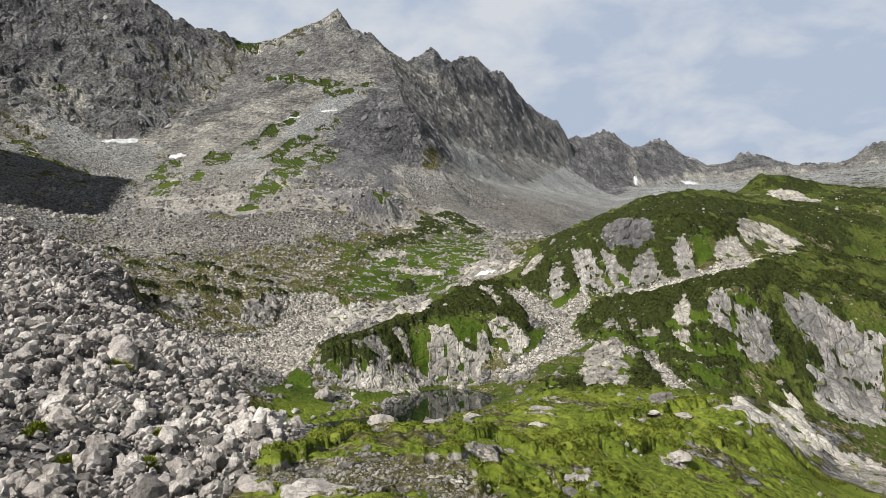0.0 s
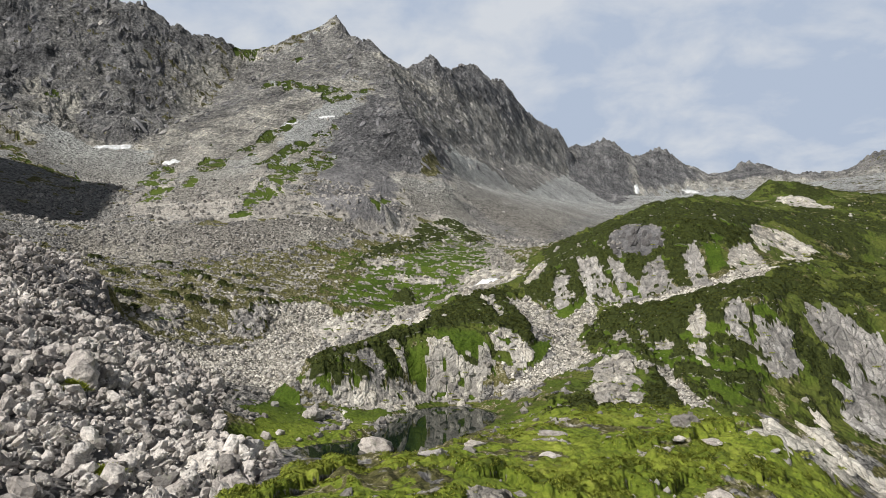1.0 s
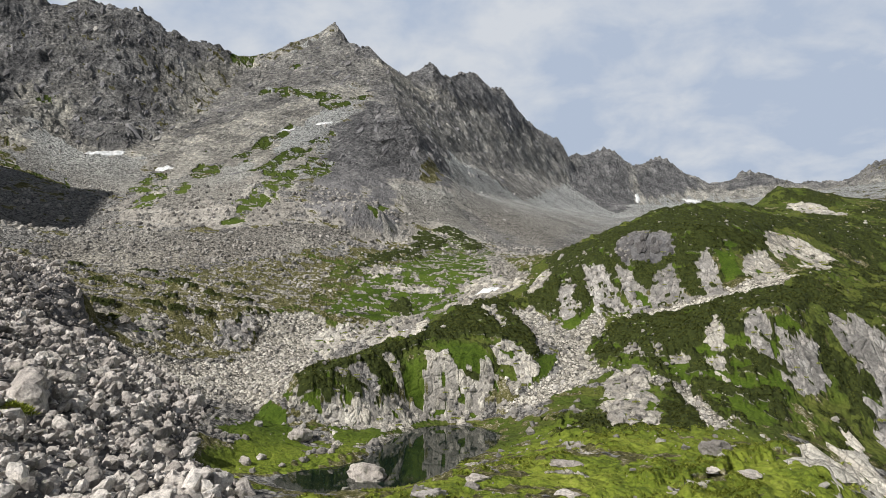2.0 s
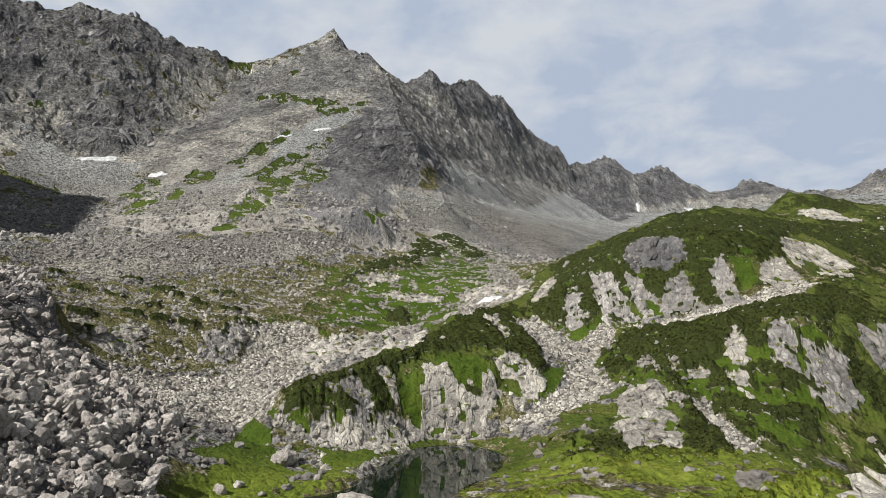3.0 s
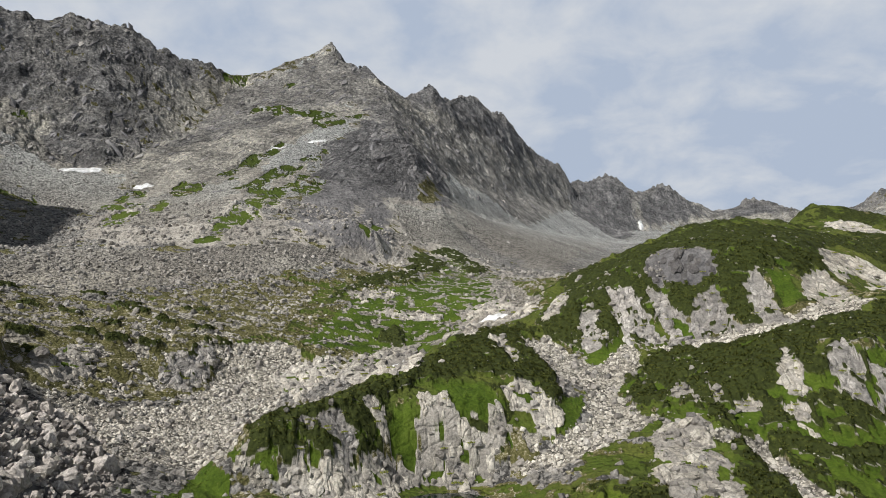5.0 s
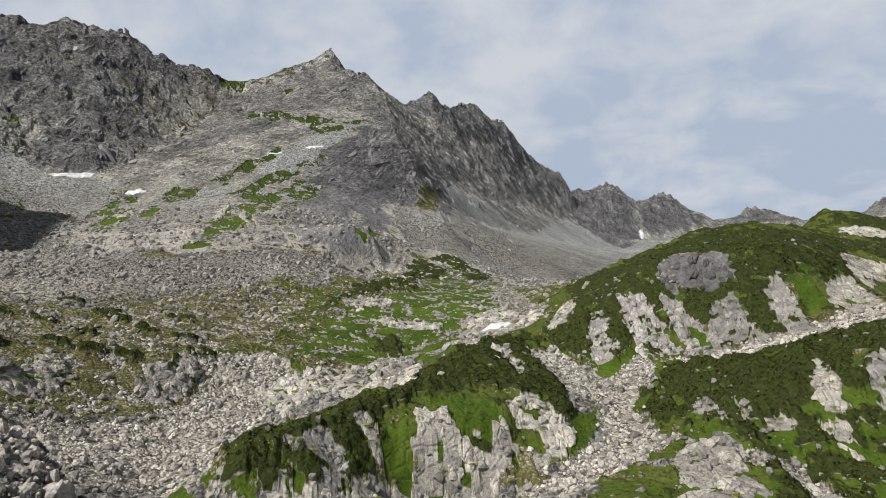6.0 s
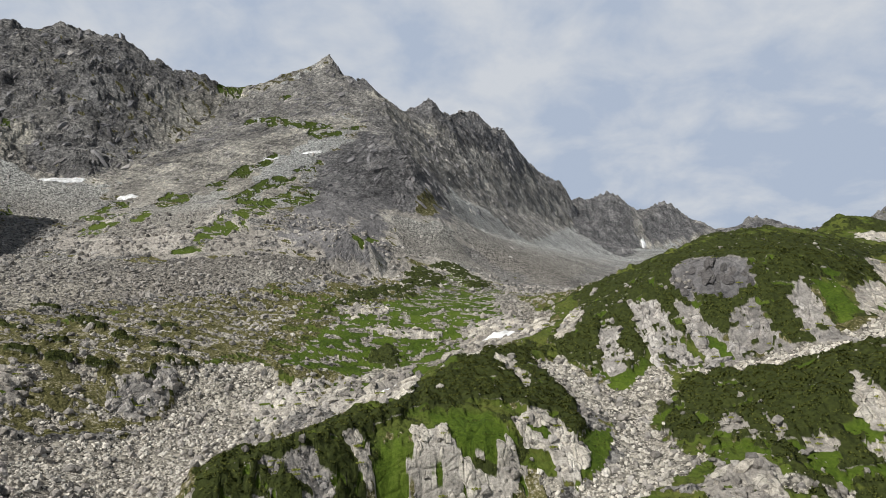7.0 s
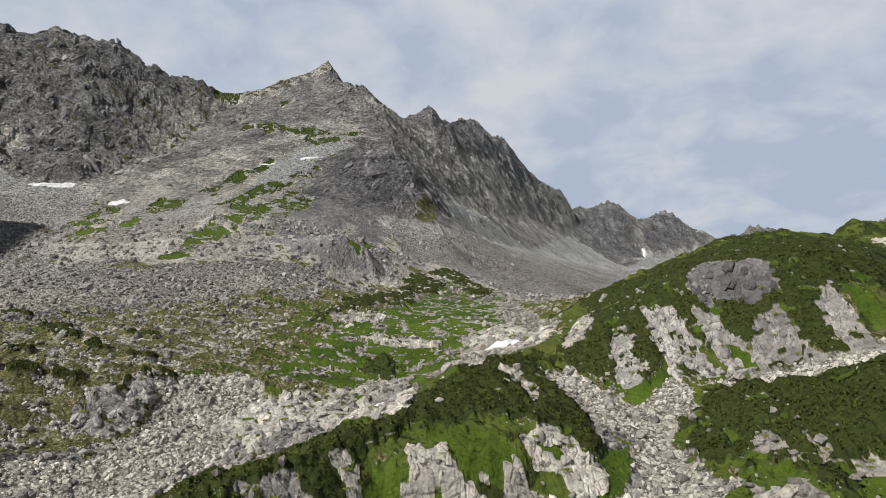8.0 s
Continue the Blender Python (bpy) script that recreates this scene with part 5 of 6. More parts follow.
water = tagged(new("water", water_mesh), "still dark green water of a small tarn mirroring rocks", "tarn", kind="structure")


# ---- rocks ----
def stone_shape(level, seed, cuts=9, low=0.36, high=0.74, rough=1.0):
    """A block of rock: a ball cut by planes, with a worn skin."""
    rng = np.random.RandomState(seed)
    bm = bmesh.new()
    bmesh.ops.create_icosphere(bm, subdivisions=level, radius=1.0)
    v = np.array([p.co[:] for p in bm.verts])
    f = np.array([[p.index for p in face.verts] for face in bm.faces])
    bm.free()
    n = rng.normal(size=(cuts, 3))
    n /= np.linalg.norm(n, axis=1)[:, None]
    d = rng.uniform(low, high, cuts)
    side = v @ n.T
    v = v * np.minimum(1, np.where(side > 1e-3, d / np.maximum(side, 1e-3), 9)).min(1)[:, None]
    out = v / (np.linalg.norm(v, axis=1)[:, None] + 1e-9)
    for k, (much, fine) in enumerate(((0.10, 3.0), (0.06, 6.5), (0.035, 13.0))):
        a = rng.normal(size=(3, 3)) * fine
        v = v + rough * out * much * np.abs(np.sin(v @ a + rng.uniform(0, 6, 3))).prod(1)[:, None] * 2.0 - rough * out * much * 0.5
    v += rng.normal(size=v.shape) * (0.03 if level < 3 else 0.016)
    return v / np.abs(v).max(0), f


SHAPES = {level: [stone_shape(level, 100 * level + k) for k in range(10)] for level in (1, 2, 3)}
PEBBLES = [stone_shape(1, 900 + k, 7) for k in range(6)]


def frame_of(n, turn):
    """Axes across, up the slope and out of it, turned about the last."""
    up = np.array([0, 0, 1.0]) - n * n[2]
    if np.linalg.norm(up) < 0.05:
        up = np.array([0, 1.0, 0])
    up /= np.linalg.norm(up)
    across = np.cross(up, n)
    c, s = math.cos(turn), math.sin(turn)
    return np.stack([across * c + up * s, -across * s + up * c, n], 1)


def any_turn(rng):
    q = rng.normal(size=4)
    w, x, y, z = q / np.linalg.norm(q)
    return np.array([[1 - 2 * (y * y + z * z), 2 * (x * y - z * w), 2 * (x * z + y * w)], [2 * (x * y + z * w), 1 - 2 * (x * x + z * z), 2 * (y * z - x * w)],
                     [2 * (x * z - y * w), 2 * (y * z + x * w), 1 - 2 * (x * x + y * y)]])


def joined(name, bits, material, smooth=False):
    """One mesh of many bits: (verts, faces, 3 x 3 matrix, place)."""
    vs, fs, n = [], [], 0
    for v, f, m, p in bits:
        vs.append(v @ np.asarray(m).T + p)
        fs.append(f + n)
        n += len(v)
    return mesh_of(name, np.concatenate(vs), np.concatenate(fs), material, smooth)


def make_rock(name, dark, mid, pale, spread=0.35, island=True, mossy=0.55, cracks=0.0):
    m, t, b = principled(name)
    c = granite(t, dark, mid, pale)
    rnd = node(t, "ShaderNodeNewGeometry").outputs["Random Per Island"] if island else node(t, "ShaderNodeObjectInfo").outputs["Random"]
    c = blend(t, 1.0, c, ramp(t, rnd, [(0.0, (1 - spread, 1 - spread, 1 - spread)), (0.35, (1.0, 0.975, 0.955)), (1.0, (1 + spread * 0.5,) * 3)]), "MULTIPLY")
    lichen = noise_of(t, 0.9, 5, 0.6)
    c = blend(t, ramp(t, lichen, [(0.56, (0.0,) * 3), (0.66, (mossy,) * 3)]), c, (0.20, 0.205, 0.15))
    long_ = node(t, "ShaderNodeMapping", {"Vector": node(t, "ShaderNodeNewGeometry").outputs["Position"], "Scale": (0.7, 0.7, 0.2), "Rotation": (0.2, 0.28, 0.0)}).outputs[0]
    bent = node(t, "ShaderNodeMix", {"Factor": 0.16, 4: long_, 5: node(t, "ShaderNodeTexNoise", {"Vector": long_, "Scale": 1.7, "Detail": 4.0}).outputs["Color"]}, data_type="VECTOR").outputs[1]
    joint = cells(t, 1.0, "DISTANCE_TO_EDGE", bent).outputs["Distance"]
    c = blend(t, ramp(t, joint, [(0.0, (cracks,) * 3), (0.03, (0.0,) * 3)]), c, (0.07, 0.066, 0.06))
    t.links.new(c, b.inputs["Base Color"])
    h = calc(t, "ADD", noise_of(t, 1.2, 8, 0.7), calc(t, "MULTIPLY", noise_of(t, 0.35, 3, 0.5), 0.8))
    h = calc(t, "ADD", h, calc(t, "MULTIPLY", calc(t, "MINIMUM", joint, 0.1), 5.0 * cracks))
    t.links.new(node(t, "ShaderNodeBump", {"Height": h, "Strength": 1.0, "Distance": 0.7}).outputs[0], b.inputs["Normal"])
    return m


BOULDER = make_rock("boulder_granite", (0.22, 0.202, 0.19), (0.52, 0.482, 0.45), (0.82, 0.77, 0.71), 0.65, False)
BOULDERS = make_rock("heaped_granite", (0.22, 0.202, 0.19), (0.52, 0.482, 0.45), (0.82, 0.77, 0.71), 0.65)
SLAB = make_rock("pale_slab_granite", (0.24, 0.224, 0.195), (0.55, 0.518, 0.455), (0.78, 0.74, 0.66), 0.25, False, 0.35, 0.6)
DARK_SLAB = make_rock("dark_slab_granite", (0.065, 0.063, 0.066), (0.135, 0.130, 0.131), (0.24, 0.23, 0.224), 0.25, False, 0.2, 0.7)
RUBBLE = make_rock("rubble_granite", (0.40, 0.38, 0.335), (0.63, 0.60, 0.535), (0.80, 0.765, 0.69), 0.32, True, 0.08)
STONES = make_rock("strewn_granite", (0.19, 0.18, 0.168), (0.335, 0.318, 0.294), (0.52, 0.494, 0.455), 0.45, True, 0.2)
CRAG_ROCK = make_rock("crag_granite", (0.10, 0.098, 0.105), (0.185, 0.182, 0.188), (0.30, 0.292, 0.288), 0.45, True, 0.15)
LEDGE_ROCK = make_rock("ledge_granite", (0.20, 0.19, 0.182), (0.37, 0.355, 0.335), (0.55, 0.525, 0.49), 0.4, True, 0.15)
GREY_SLAB = make_rock("grey_slab_granite", (0.18, 0.172, 0.168), (0.39, 0.372, 0.352), (0.60, 0.575, 0.535), 0.3, False, 0.35, 0.7)


# ---- dwarf pine and turf ----
def make_leaf(name, stops, sub=0.0):
    m, t, b = principled(name)
    rnd = node(t, "ShaderNodeNewGeometry").outputs["Random Per Island"]
    v = calc(t, "ADD", calc(t, "MULTIPLY", rnd, 0.5), calc(t, "MULTIPLY", noise_of(t, 0.12, 4, 0.6), 0.5))
    t.links.new(ramp(t, v, stops), b.inputs["Base Color"])
    b.inputs["Roughness"].default_value = 0.75
    return m


PINE = make_leaf("dwarf_pine_needles", [(0.25, (0.030, 0.038, 0.008)), (0.5, (0.062, 0.073, 0.014)), (0.75, (0.102, 0.113, 0.022))])
BRIGHT_PINE = make_leaf("sunlit_scrub_leaves", [(0.25, (0.12, 0.15, 0.019)), (0.5, (0.21, 0.24, 0.032)), (0.75, (0.305, 0.325, 0.053))])
GRASS = make_leaf("meadow_grass", [(0.25, (0.11, 0.145, 0.018)), (0.5, (0.19, 0.22, 0.034)), (0.75, (0.29, 0.295, 0.07))])


DULL_GRASS = make_leaf("upland_grass", [(0.25, (0.045, 0.06, 0.012)), (0.5, (0.08, 0.10, 0.018)), (0.75, (0.13, 0.135, 0.035))])


def tuft(seed, leaves, spread, slim=0.15):
    """A bush of needle sprays that fan out from its foot."""
    rng = np.random.RandomState(seed)
    v, f = [], []
    for k in range(leaves):
        a, tilt = rng.uniform(0, 2 * math.pi), rng.uniform(0.15, 1.35)
        out = np.array([math.cos(a) * math.sin(tilt) * spread, math.sin(a) * math.sin(tilt) * spread, math.cos(tilt)])
        side = np.cross(out, rng.normal(size=3))
        side *= rng.uniform(0.6, 1.3) * slim / np.linalg.norm(side)
        mid, tip = out * rng.uniform(0.45, 0.65), out * rng.uniform(0.8, 1.1)
        n = len(v)
        v += [mid * 0.5 - side * 0.5, mid - side, tip, mid + side]
        f += [(n, n + 1, n + 2), (n, n + 2, n + 3)]
    return np.array(v), np.array(f)


TUFTS = [tuft(k, 12, 1.4, 0.14) for k in range(8)]
NEEDLES = [tuft(80 + k, 16, 1.25, 0.085) for k in range(8)]
SPRAYS = [tuft(20 + k, 18, 1.35, 0.10) for k in range(8)]
TUSSOCKS = [tuft(50 + k, 6, 0.9) for k in range(5)]


def cushion_mesh():
    rng = np.random.RandomState(77)
    bits = []
    for _ in range(9):
        v, f = TUFTS[rng.randint(8)]
        a, d = rng.uniform(0, 6.283), rng.uniform(0, 0.9)
        bits.append((v * rng.uniform(0.35, 0.6), f, np.eye(3), np.array([math.cos(a) * d, math.sin(a) * d, 0.15 * (1 - d)])))
    return joined("grass_cushion", bits, GRASS, True)


CUSHION = cushion_mesh()


def part(name, me, parent, m):
    ob = new(name, me)
    ob.parent = parent
    ob.matrix_local = m
    return ob


def slab_shape(seed, level):
    """A tongue of slab with cracks and ribs that run down it."""
    rng = np.random.RandomState(seed)
    v, f = stone_shape(level, seed, 10, 0.45, 0.8, 0.35)
    rib = np.sin(v[:, :1] * rng.uniform(7, 13) + 1.5 * v[:, 1:2] + rng.uniform(0, 6)) + 0.6 * np.sin(v[:, :1] * rng.uniform(17, 25) - v[:, 1:2] * 2)
    v = v + v / (np.linalg.norm(v, axis=1)[:, None] + 1e-9) * rib * 0.05
    v = v + rng.normal(size=v.shape) * 0.012
    v[:, 0] *= 1 - 0.25 * v[:, 1]
    return v, f


SLABS = {kind: [mesh_of("slab", *slab_shape(700 + k, 3 if kind == "cliff" and k < 4 else 2), material, False) for k in range(12)] for kind, material in (("cliff", SLAB), ("dark", DARK_SLAB), ("grey", GREY_SLAB))}


def outcrop(kind, x, y, tongues, seed):
    """A crag that stands out of the turf: tongues of slab side by side over its ground."""
    rng = np.random.RandomState(seed)
    z = sample(GZ, x, y)
    nn = normal_at(x, y, 1.2)
    label = {"dark": "dark grey weathered granite crag standing out of pine scrub", "grey": "grey weathered granite crag standing out of green scrub",
             "cliff": "pale cracked granite slab outcrop standing out of green turf"}[kind]
    root = tagged(new("rock_outcrop"), label, "rock outcrop", "crags on the green hills")
    low = z.argmin()
    foot = np.array([x[low], y[low], z[low]])
    root.location = foot
    spread = np.ptp(x) * np.ptp(y) / np.mean(nn[:, 2]) * 0.6
    n = int(np.clip(5 + len(x) / (7 if kind == "dark" else 14), 6, 44))
    size = np.clip(0.58 * math.sqrt(spread / n), 0.35, 2.6)
    for k in rng.permutation(len(x))[:n]:
        m = frame_of(nn[k], rng.normal() * 0.2)
        scale = size * rng.uniform(0.6, 1.35) * np.array([rng.uniform(0.55, 0.9), rng.uniform(1.2, 2.0) if tongues else rng.uniform(0.8, 1.5), rng.uniform(0.35, 0.6)])
        place = np.array([x[k], y[k], z[k]]) - nn[k] * scale[2] * rng.uniform(0.15, 0.5) - foot
        m = m @ np.diag(scale)
        part("slab", SLABS[kind][rng.randint(12)], root, Matrix([[*m[i], place[i]] for i in range(3)] + [[0, 0, 0, 1]]))
    for k in rng.permutation(len(x))[:3]:
        part("grass_cushion", CUSHION, root, Matrix.Translation(np.array([x[k], y[k], z[k] + 0.1 * size]) - foot) @ Matrix.Scale(0.4 + 0.3 * size, 4))
    return root


seed_ = 40
near_ = np.nonzero((rr < 350) & (rr > 38) & (np.abs(bb) < radians(38.4)))
for kind, where, outline in AREAS:
    if kind in ("cliff", "grey", "dark") and where != "peak":
        on = inside(GX[near_], GY[near_], outline) & (KINDS[kind][near_] > 0.6)
        seed_ += 1
        if on.sum() > 4:
            outcrop(kind, GX[near_][on], GY[near_][on], where in ("tarn", "knoll", "hill"), seed_)
for patches in PATCHES.values():
    for kind, half, points in patches:
        if kind == "cliff":
            rng_ = np.random.RandomState(seed_)
            q = np.array(points)[:, :2]
            at = q[0] + (q[-1] - q[0]) * rng_.uniform(0, 1, (60, 1)) + rng_.normal(size=(60, 2)) * half * 0.45
            seed_ += 1
            outcrop(kind, at[:, 0], at[:, 1], False, seed_)


# ---- boulders of the talus ----


def scatter(rng, box, count):
    return rng.uniform(box[0], box[1], count), rng.uniform(box[2], box[3], count)


def boulder_field():
    rng = np.random.RandomState(7)
    x, y = scatter(rng, (-150, -12, 35, 225), 60000)
    ok = inside(x, y, TALUS) & (np.abs(np.arctan2(x, y)) < radians(38.5))
    x, y = x[ok], y[ok]
    size = np.minimum(0.20 * rng.pareto(2.0, len(x)) + 0.16, 1.35)
    z = sample(GZ, x, y)
    order = np.argsort(-size)
    count = min(len(order), 15000)
    near = set(order[(np.hypot(x, y)[order] < 112)][:300])
    bits = []
    first = {}
    for k in list(order[:2600]) + list(rng.permutation(order[2600:])[:count - 2600]):
        s = size[k]
        scale = s * rng.uniform(0.75, 1.2, 3) * np.array([1, 1, 0.8])
        turn = any_turn(rng)
        place = np.array([x[k], y[k], z[k] + 0.45 * s + rng.uniform(0.0, 1.0)])
        if k in near:
            j = rng.randint(10)
            if j not in first:
                first[j] = mesh_of("boulder", *SHAPES[3 if j < 4 else 2][j], BOULDER, False)
            ob = tagged(new("boulder", first[j]), "angular grey granite boulder lying in the talus", "boulder", "boulders of the talus slope")
            ob.matrix_world = Matrix([[*(turn @ np.diag(scale))[i], place[i]] for i in range(3)] + [[0, 0, 0, 1]])
        else:
            v, f = SHAPES[2 if s > 0.8 else 1][rng.randint(10)]
            bits.append((v * scale, f, turn, place))
    tagged(new("boulder_field", joined("boulder_field", bits, BOULDERS)), "heap of grey angular granite boulders on the slope", "boulders", kind="stuff")


boulder_field()


def big_rock(x, y, size, label, seed):
    rng = np.random.RandomState(seed)
    v, f = SHAPES[3][seed % 10]
    z = float(sample(GZ, np.array([x]), np.array([y]))[0])
    me = joined("boulder", [(v * np.array(size), f, frame_of(np.array([0, 0, 1.0]), rng.uniform(-0.5, 0.5)), np.array([x, y, max(z, 0.0) + size[2] * 0.35]))], BOULDER)
    return tagged(new("boulder", me), label, "boulder")


big_rock(-26.1, 134.5, (3.0, 2.4, 2.3), "large rounded grey boulder beside the stream", 3)
big_rock(-10.8, 115.5, (3.6, 2.6, 1.8), "flat pale boulder standing in the tarn", 5)
big_rock(-78.5, 172.5, (2.3, 2.0, 1.8), "lone pale boulder on the brown heath", 8)
big_rock(-49.0, 95.0, (4.2, 3.6, 3.2), "huge pale boulder with green cushion plants", 12)
big_rock(-39.0, 64.0, (2.8, 2.3, 2.1), "huge split grey boulder in the talus", 21)
big_rock(-24.5, 77.0, (3.2, 2.2, 2.0), "huge layered pale boulder in the talus", 14)
big_rock(-48.0, 141.0, (3.2, 2.4, 2.4), "large pale block at the foot of talus", 16)


for k, (x, y, wide, high) in enumerate(((-0.7, 75.4, 1.7, 0.6), (4.0, 85.3, 1.4, 0.6), (14.6, 93.8, 2.4, 0.5), (18.9, 107.0, 1.4, 0.9), (12.4, 79.5, 1.7, 0.5), (35.6, 101.0, 2.3, 1.4),
                                       (30.6, 91.3, 1.3, 0.5), (35.0, 91.3, 1.7, 0.4), (25.5, 68.7, 1.7, 0.9), (11.0, 51.9, 1.2, 0.7), (-7.6, 51.5, 0.9, 0.4), (-9.0, 44.6, 2.9, 0.7), (-14.4, 47.3, 2.0, 0.7))):
    big_rock(x, y, (wide, 0.8 * wide, high), "low pale granite block lying in the shoulder turf", 30 + k)
for k, (x, y, wide) in enumerate(((-22.0, 122.4, 0.9), (-28.7, 121.5, 0.9), (-30.5, 118.5, 1.1), (-25.0, 119.5, 0.7), (-18.0, 125.5, 0.8), (-33.0, 127.0, 0.8))):
    big_rock(x, y, (wide, 0.9 * wide, 0.8 * wide), "pale angular boulder on the tarn's shore", 50 + k)


def loose_stones(name, label, mask, box, tries, most, sizes, material, seed, sink=0.15):
    rng = np.random.RandomState(seed)
    x, y = scatter(rng, box, tries)
    ok = np.abs(np.arctan2(x, y)) < radians(38.5)
    x, y = x[ok], y[ok]
    ok = rng.uniform(size=len(x)) < mask(x, y)
    x, y = x[ok][:most], y[ok][:most]
    z = sample(GZ, x, y)
    bits = []
    for k in range(len(x)):
        s = sizes[0] + (sizes[1] - sizes[0]) * rng.uniform() ** 5
        v, f = PEBBLES[rng.randint(6)]
        bits.append((v * s * rng.uniform(0.7, 1.2, 3), f, any_turn(rng), np.array([x[k], y[k], z[k] + sink * s])))
    tagged(new(name, joined(name, bits, material)), label, "stones", kind="stuff")


def cover_at(key):
    return lambda x, y: sample(COVER[key], x, y)


def bare(x, y):
    """Stones lie where neither turf nor pine grows, thinly on heath."""
    return (1 - np.maximum(sample(COVER["turf"], x, y), sample(COVER["pine"], x, y))) * (1 - 0.6 * sample(COVER["heath"], x, y)) * (1 - 0.45 * sample(KINDS["rubble"], x, y)) * step(sample(GZ, x, y), 0.2, 0.6) * ~inside(x, y, TALUS)


loose_stones("rubble", "pale granite rubble filling the gullies", lambda x, y: sample(KINDS["rubble"], x, y) * step(sample(GZ, x, y), 0.2, 0.6), (-80, 120, 90, 215), 110000, 12000, (0.11, 0.6), RUBBLE, 21, -0.1)
loose_stones("valley_stones", "grey stones strewn over the valley floor", bare, (-150, 60, 120, 280), 70000, 11000, (0.13, 0.95), STONES, 22)
loose_stones("scattered_stones", "pale granite stones lying in scrub and turf", lambda x, y: 0.5 * np.clip(sample(COVER["scrub"], x, y) + sample(COVER["turf"], x, y), 0, 1) * step(layers(x, y, 9, 3, 261), 0.16, 0.26) * step(sample(GZ, x, y), 0.3, 0.8), (-60, 200, 45, 300), 30000, 900, (0.15, 0.9), STONES, 24, -0.1)
loose_stones("gravel", "fine grey gravel on the bare shoulder", lambda x, y: sample(KINDS["heath"], x, y), (-30, 30, 40, 75), 40000, 5000, (0.03, 0.22), STONES, 25, 0.1)
loose_stones("slope_stones", "grey blocks strewn over the far slope", bare, (-220, 60, 250, 380), 30000, 5000, (0.3, 1.5), STONES, 23)


def crag_blocks(name, label, weight, count, sizes, material, seed):
    """Angular blocks that stand out of the high faces, turned down the slope."""
    rng = np.random.RandomState(seed)
    far = np.nonzero((R_ > 290) & (R_ < 1250))[0]
    i, j = rng.choice(far, count * 6), rng.randint(2, len(FINE) - 2, count * 6)
    ok = rng.uniform(size=len(i)) < weight(i, j)
    i, j = i[ok][:count], j[ok][:count]
    x, y, z = GX[i, j], GY[i, j], GZ[i, j]
    nn = normal_at(x, y, 4.0)
    bits = []
    for k in range(len(x)):
        s = (sizes[0] + (sizes[1] - sizes[0]) * rng.uniform() ** 2.5) * (R_[i[k]] / 600) ** 0.7
        v, f = PEBBLES[rng.randint(6)]
        m = frame_of(nn[k], -0.45 + rng.normal() * 0.3) @ np.diag(s * np.array([rng.uniform(0.5, 0.9), rng.uniform(1.2, 2.8), rng.uniform(0.45, 0.8)]))
        bits.append((v, f, m, np.array([x[k], y[k], z[k]]) - nn[k] * s * rng.uniform(0.3, 0.55)))
    tagged(new(name, joined(name, bits, material)), label, "crags", kind="stuff")


def green_free(i, j):
    return (1 - COVER["turf"][i, j]) * (1 - 0.7 * COVER["scree"][i, j])


crag_blocks("crag_blocks", "dark angular granite crags on the mountain faces", lambda i, j: green_free(i, j) * (1 - COVER["pale"][i, j]) * ALPINE[i, j], 7000, (1.0, 3.8), CRAG_ROCK, 41)
crag_blocks("ledge_blocks", "pale granite blocks on the mountain ledges", lambda i, j: green_free(i, j) * COVER["pale"][i, j] * (0.3 + 0.7 * ALPINE[i, j]), 6000, (0.6, 2.6), LEDGE_ROCK, 42)


# ---- thickets and meadows ----
def bushes(name, label, category, mask, box, tries, most, sizes, shapes, material, seed):
    rng = np.random.RandomState(seed)
    x, y = scatter(rng, box, tries)
    ok = np.abs(np.arctan2(x, y)) < radians(38.5)
    x, y = x[ok], y[ok]
    ok = rng.uniform(size=len(x)) < mask(x, y)
    x, y = x[ok][:most], y[ok][:most]
    z = sample(GZ, x, y)
    nn = normal_at(x, y, 1.5)
    size = rng.uniform(sizes[0], sizes[1], len(x))
    which = rng.randint(len(shapes), size=len(x))
    turn = rng.uniform(0, 6.283, len(x))
    vs, fs, ns, n = [], [], [], 0
    for k, (v, f) in enumerate(shapes):
        i = np.nonzero(which == k)[0]
        c, s = np.cos(turn[i])[:, None], np.sin(turn[i])[:, None]
        w = np.stack([v[:, 0] * c - v[:, 1] * s, v[:, 0] * s + v[:, 1] * c, np.tile(v[:, 2], (len(i), 1))], -1) * size[i][:, None, None]
        # lean half way from upright to the slope's own normal
        lean = nn[i][:, None, :2] * 0.6
        w[..., :2] += lean * w[..., 2:3]
        w[..., 2] -= (w[..., :2] * nn[i][:, None, :2]).sum(-1) * 0.8
        dome = w / size[i][:, None, None] * np.array([0.8, 0.8, 0.5]) + nn[i][:, None] * 0.7
        ns.append((dome / np.linalg.norm(dome, axis=-1)[..., None]).reshape(-1, 3))
        w += np.stack([x[i], y[i], z[i] - 0.08], -1)[:, None]
        vs.append(w.reshape(-1, 3))
        fs.append((f[None] + (np.arange(len(i)) * len(v))[:, None, None]).reshape(-1, 3) + n)
        n += len(i) * len(v)
    me = mesh_of(name, np.concatenate(vs), np.concatenate(fs), material, True)
    me.normals_split_custom_set_from_vertices(np.concatenate(ns))
    return tagged(new(name, me), label, category, kind="stuff")


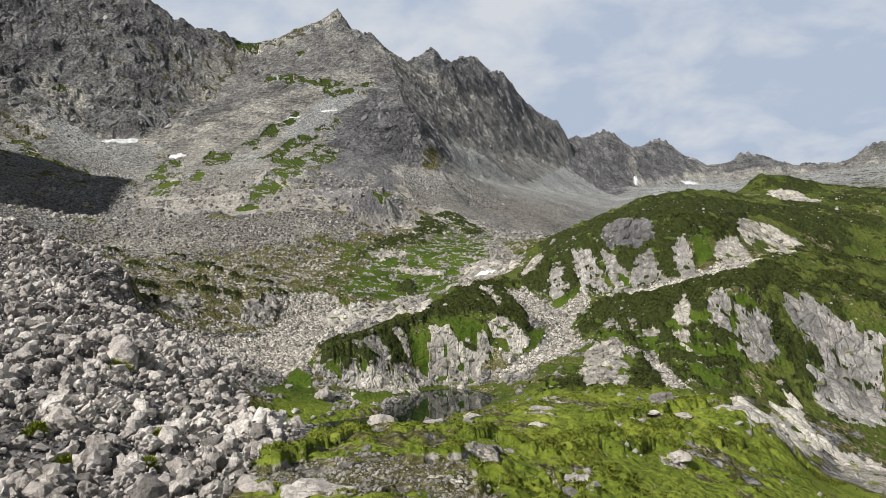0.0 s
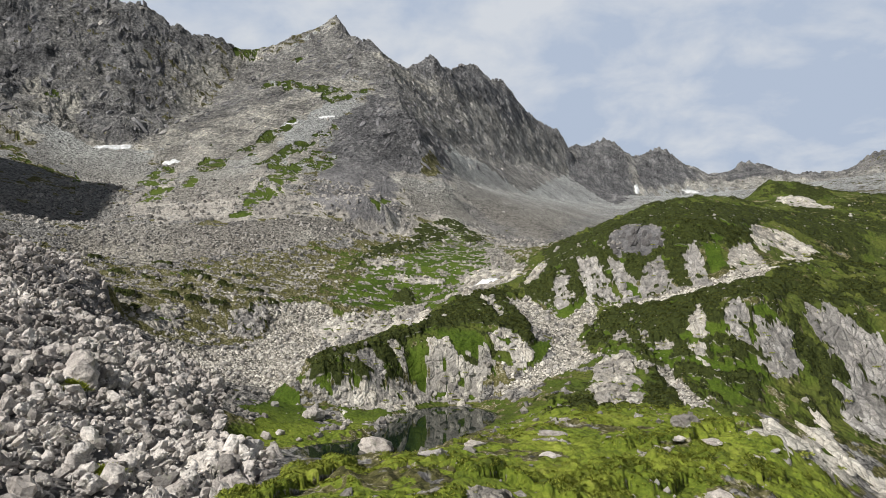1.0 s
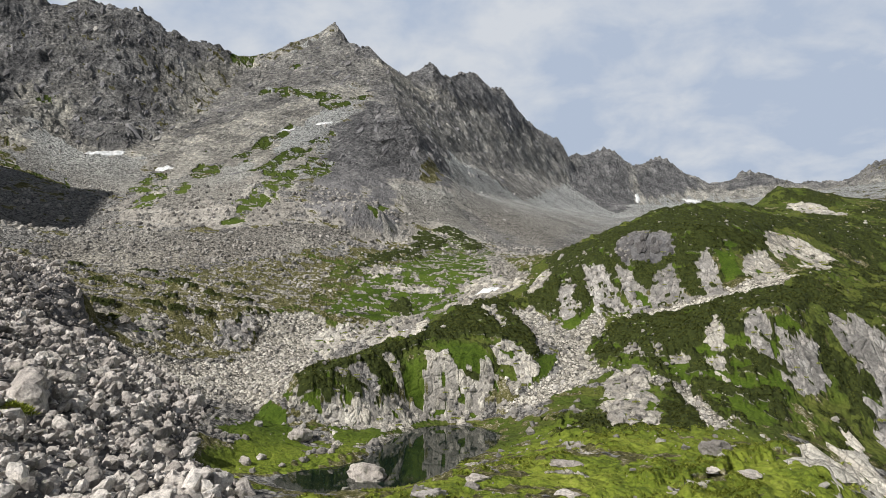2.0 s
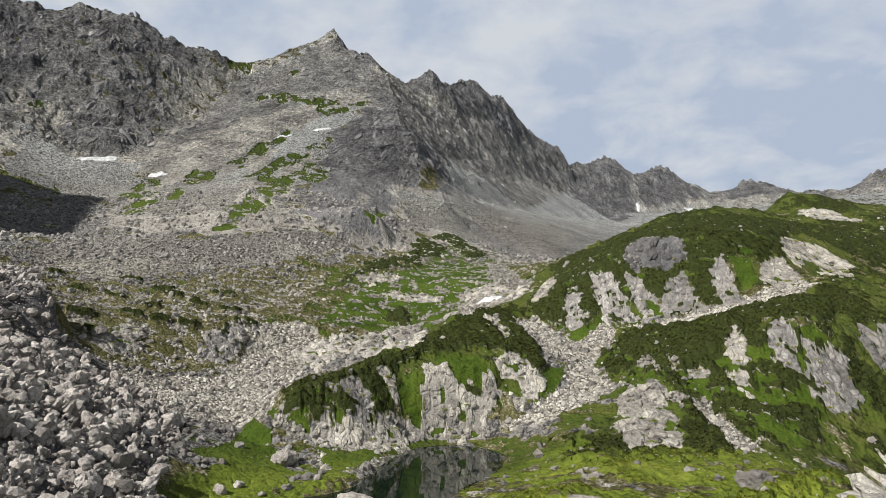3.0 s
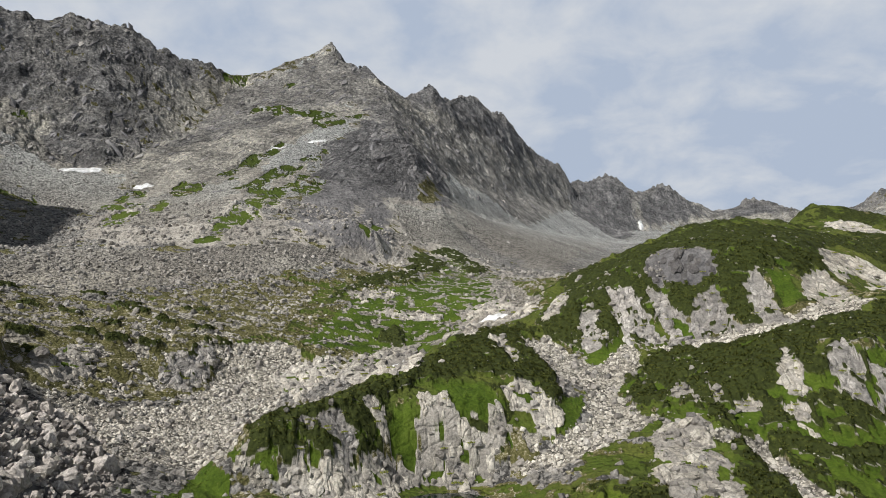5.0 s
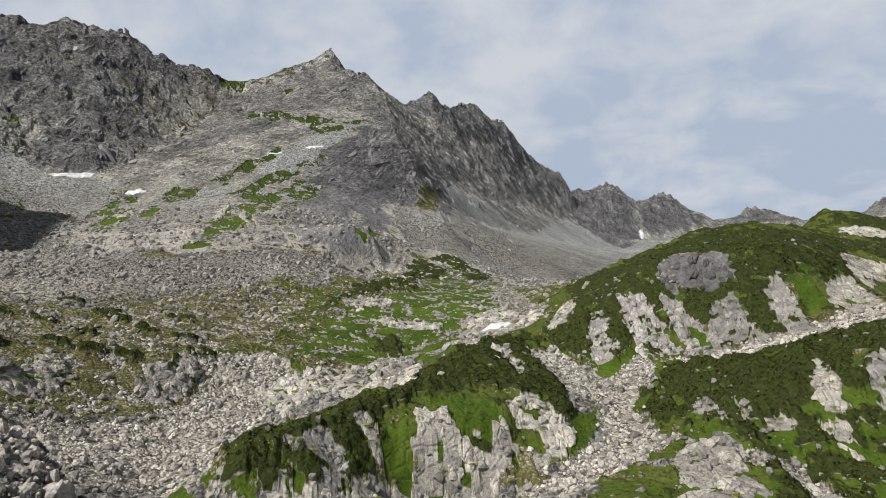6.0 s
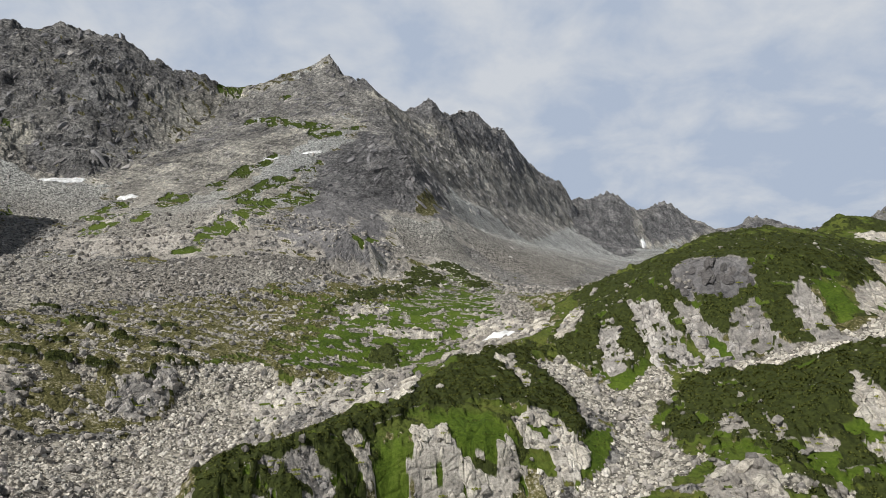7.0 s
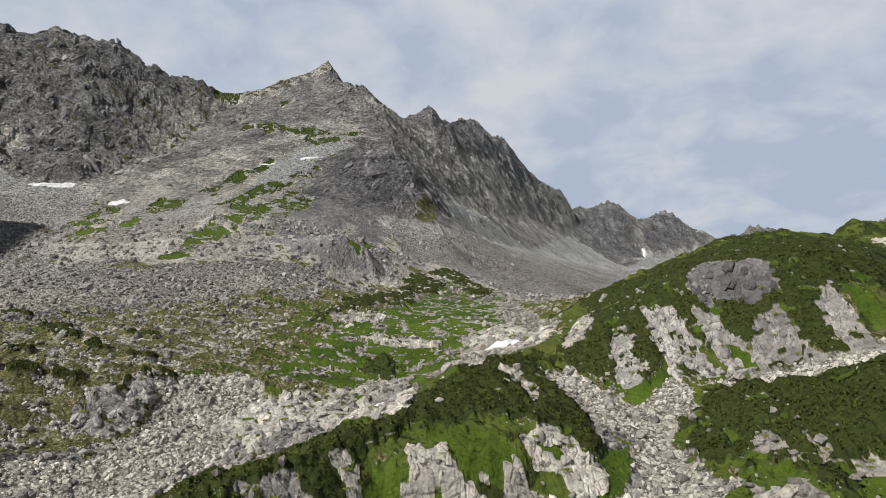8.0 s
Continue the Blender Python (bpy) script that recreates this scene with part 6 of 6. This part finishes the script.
pine_at, turf_at = cover_at("scrub"), cover_at("turf")
bushes("dwarf_pine", "low dark green dwarf pine scrub on the shoulder", "dwarf pine", pine_at, (-40, 75, 38, 125), 60000, 14000, (0.22, 0.46), NEEDLES, BRIGHT_PINE, 31)
bushes("dwarf_pine", "low dark green dwarf pine scrub on the knolls", "dwarf pine", pine_at, (-50, 140, 125, 215), 90000, 11000, (0.26, 0.52), TUFTS, PINE, 32)
bushes("dwarf_pine", "low dark green dwarf pine scrub on the hill", "dwarf pine", pine_at, (-60, 240, 200, 350), 90000, 6500, (0.30, 0.58), TUFTS, PINE, 33)
bushes("dwarf_pine", "dark flat dwarf pine mats on the heath", "dwarf pine", pine_at, (-150, -50, 150, 270), 60000, 4200, (0.22, 0.44), TUFTS, PINE, 36)
bushes("grass", "short green mountain grass on the shoulder", "grass", turf_at, (-40, 75, 38, 125), 40000, 9000, (0.16, 0.34), TUSSOCKS, GRASS, 34)
bushes("grass", "short green mountain grass on the knolls", "grass", turf_at, (-60, 140, 125, 240), 60000, 6000, (0.2, 0.44), TUSSOCKS, DULL_GRASS, 35)

def bush(x, y, wide, high, seed):
    """A single cushion of scrub between the boulders."""
    rng = np.random.RandomState(seed)
    z = float(sample(GZ, np.array([x]), np.array([y]))[0])
    bits = []
    for _ in range(60):
        a, d = rng.uniform(0, 6.283), math.sqrt(rng.uniform()) * wide
        v, f = SPRAYS[rng.randint(8)]
        lift = high * (1 - (d / wide) ** 2)
        bits.append((v * rng.uniform(0.45, 0.8), f, np.eye(3), np.array([x + math.cos(a) * d, y + math.sin(a) * d, z + lift])))
    return tagged(new("dwarf_pine_bush", joined("dwarf_pine_bush", bits, BRIGHT_PINE, True)), "green dwarf pine bush growing between talus boulders", "bush", "bushes in the talus")


for k, (x, y, wide, high) in enumerate(((-47.0, 89.0, 2.0, 1.4), (-30.0, 66.5, 1.7, 1.2), (-40.0, 61.5, 1.0, 1.0), (-34.0, 56.5, 1.0, 0.9), (-27.5, 58.5, 0.9, 0.9), (-39.5, 53.0, 1.1, 0.8), (-17.0, 57.0, 1.0, 0.6))):
    bush(x, y, wide, high, 60 + k)

# ---- snow ----
def make_snow():
    m, t, b = principled("old_snow")
    t.links.new(ramp(t, noise_of(t, 0.5, 5, 0.6), [(0.35, (0.42, 0.42, 0.41)), (0.6, (0.72, 0.73, 0.74))]), b.inputs["Base Color"])
    t.links.new(node(t, "ShaderNodeBump", {"Height": noise_of(t, 0.9, 4, 0.6), "Strength": 0.4, "Distance": 0.4}).outputs[0], b.inputs["Normal"])
    return m


SNOW = make_snow()


def snow_patch(a, b, half, lift, seed, label):
    """A remnant of snow that lies along a line, thick in the middle and thin at its ragged rim."""
    rng = np.random.RandomState(seed)
    a, b = np.array(a, float), np.array(b, float)
    along = b - a
    length = np.hypot(*along)
    along /= length
    across = np.array([-along[1], along[0]])
    nu, nv = 40, 14
    u, v = np.meshgrid(np.linspace(0, 1, nu), np.linspace(-1, 1, nv), indexing="ij")
    wobble = 0.75 + 0.5 * layers(u * 9 + seed * 3.1, np.sign(v) * 5 + 2.0, 2.0, 3, seed)
    wide = half * np.sqrt(np.clip(1 - (2 * u - 1) ** 2, 0, 1)) * wobble
    x = a[0] + along[0] * u * length + across[0] * v * wide
    y = a[1] + along[1] * u * length + across[1] * v * wide
    z = sample(GZ, x, y) + lift * (1.2 - v * v) * np.clip(4 * u * (1 - u) + 0.1, 0, 1) - 0.05
    i, j = np.meshgrid(np.arange(nu - 1), np.arange(nv - 1), indexing="ij")
    f = np.stack([i * nv + j, (i + 1) * nv + j, (i + 1) * nv + j + 1, i * nv + j + 1], -1).reshape(-1, 4)
    me = mesh_of("snow_patch", np.stack([x, y, z], -1).reshape(-1, 3), f, SNOW)
    return tagged(new("snow_patch", me), label, "snow patch", "remnants of old snow")


snow_patch((-238, 425), (-219, 440), 5.0, 1.2, 1, "white old snow in the hollow under the wall")
snow_patch((-191, 425), (-179, 427), 3.6, 0.7, 2, "small white snow remnant on the scree")
snow_patch((-126, 491), (-115, 493), 2.2, 0.5, 3, "thin white snow remnant on the mountainside")
snow_patch((-101, 503), (-88, 507), 2.8, 0.6, 4, "white snow remnant on the mountainside ledge")
snow_patch((10.5, 231), (21, 233.5), 3.0, 1.0, 5, "white snow bank between rocks and hill")
snow_patch((-16, 192), (-6, 196), 2.2, 0.7, 6, "white snow remnant behind the green knoll")
snow_patch((398, 1262), (410, 1300), 6, 4, 7, "narrow white snow streak in a far gully")
snow_patch((530, 1368), (570, 1360), 6, 2, 8, "white snow field below the far ridge")
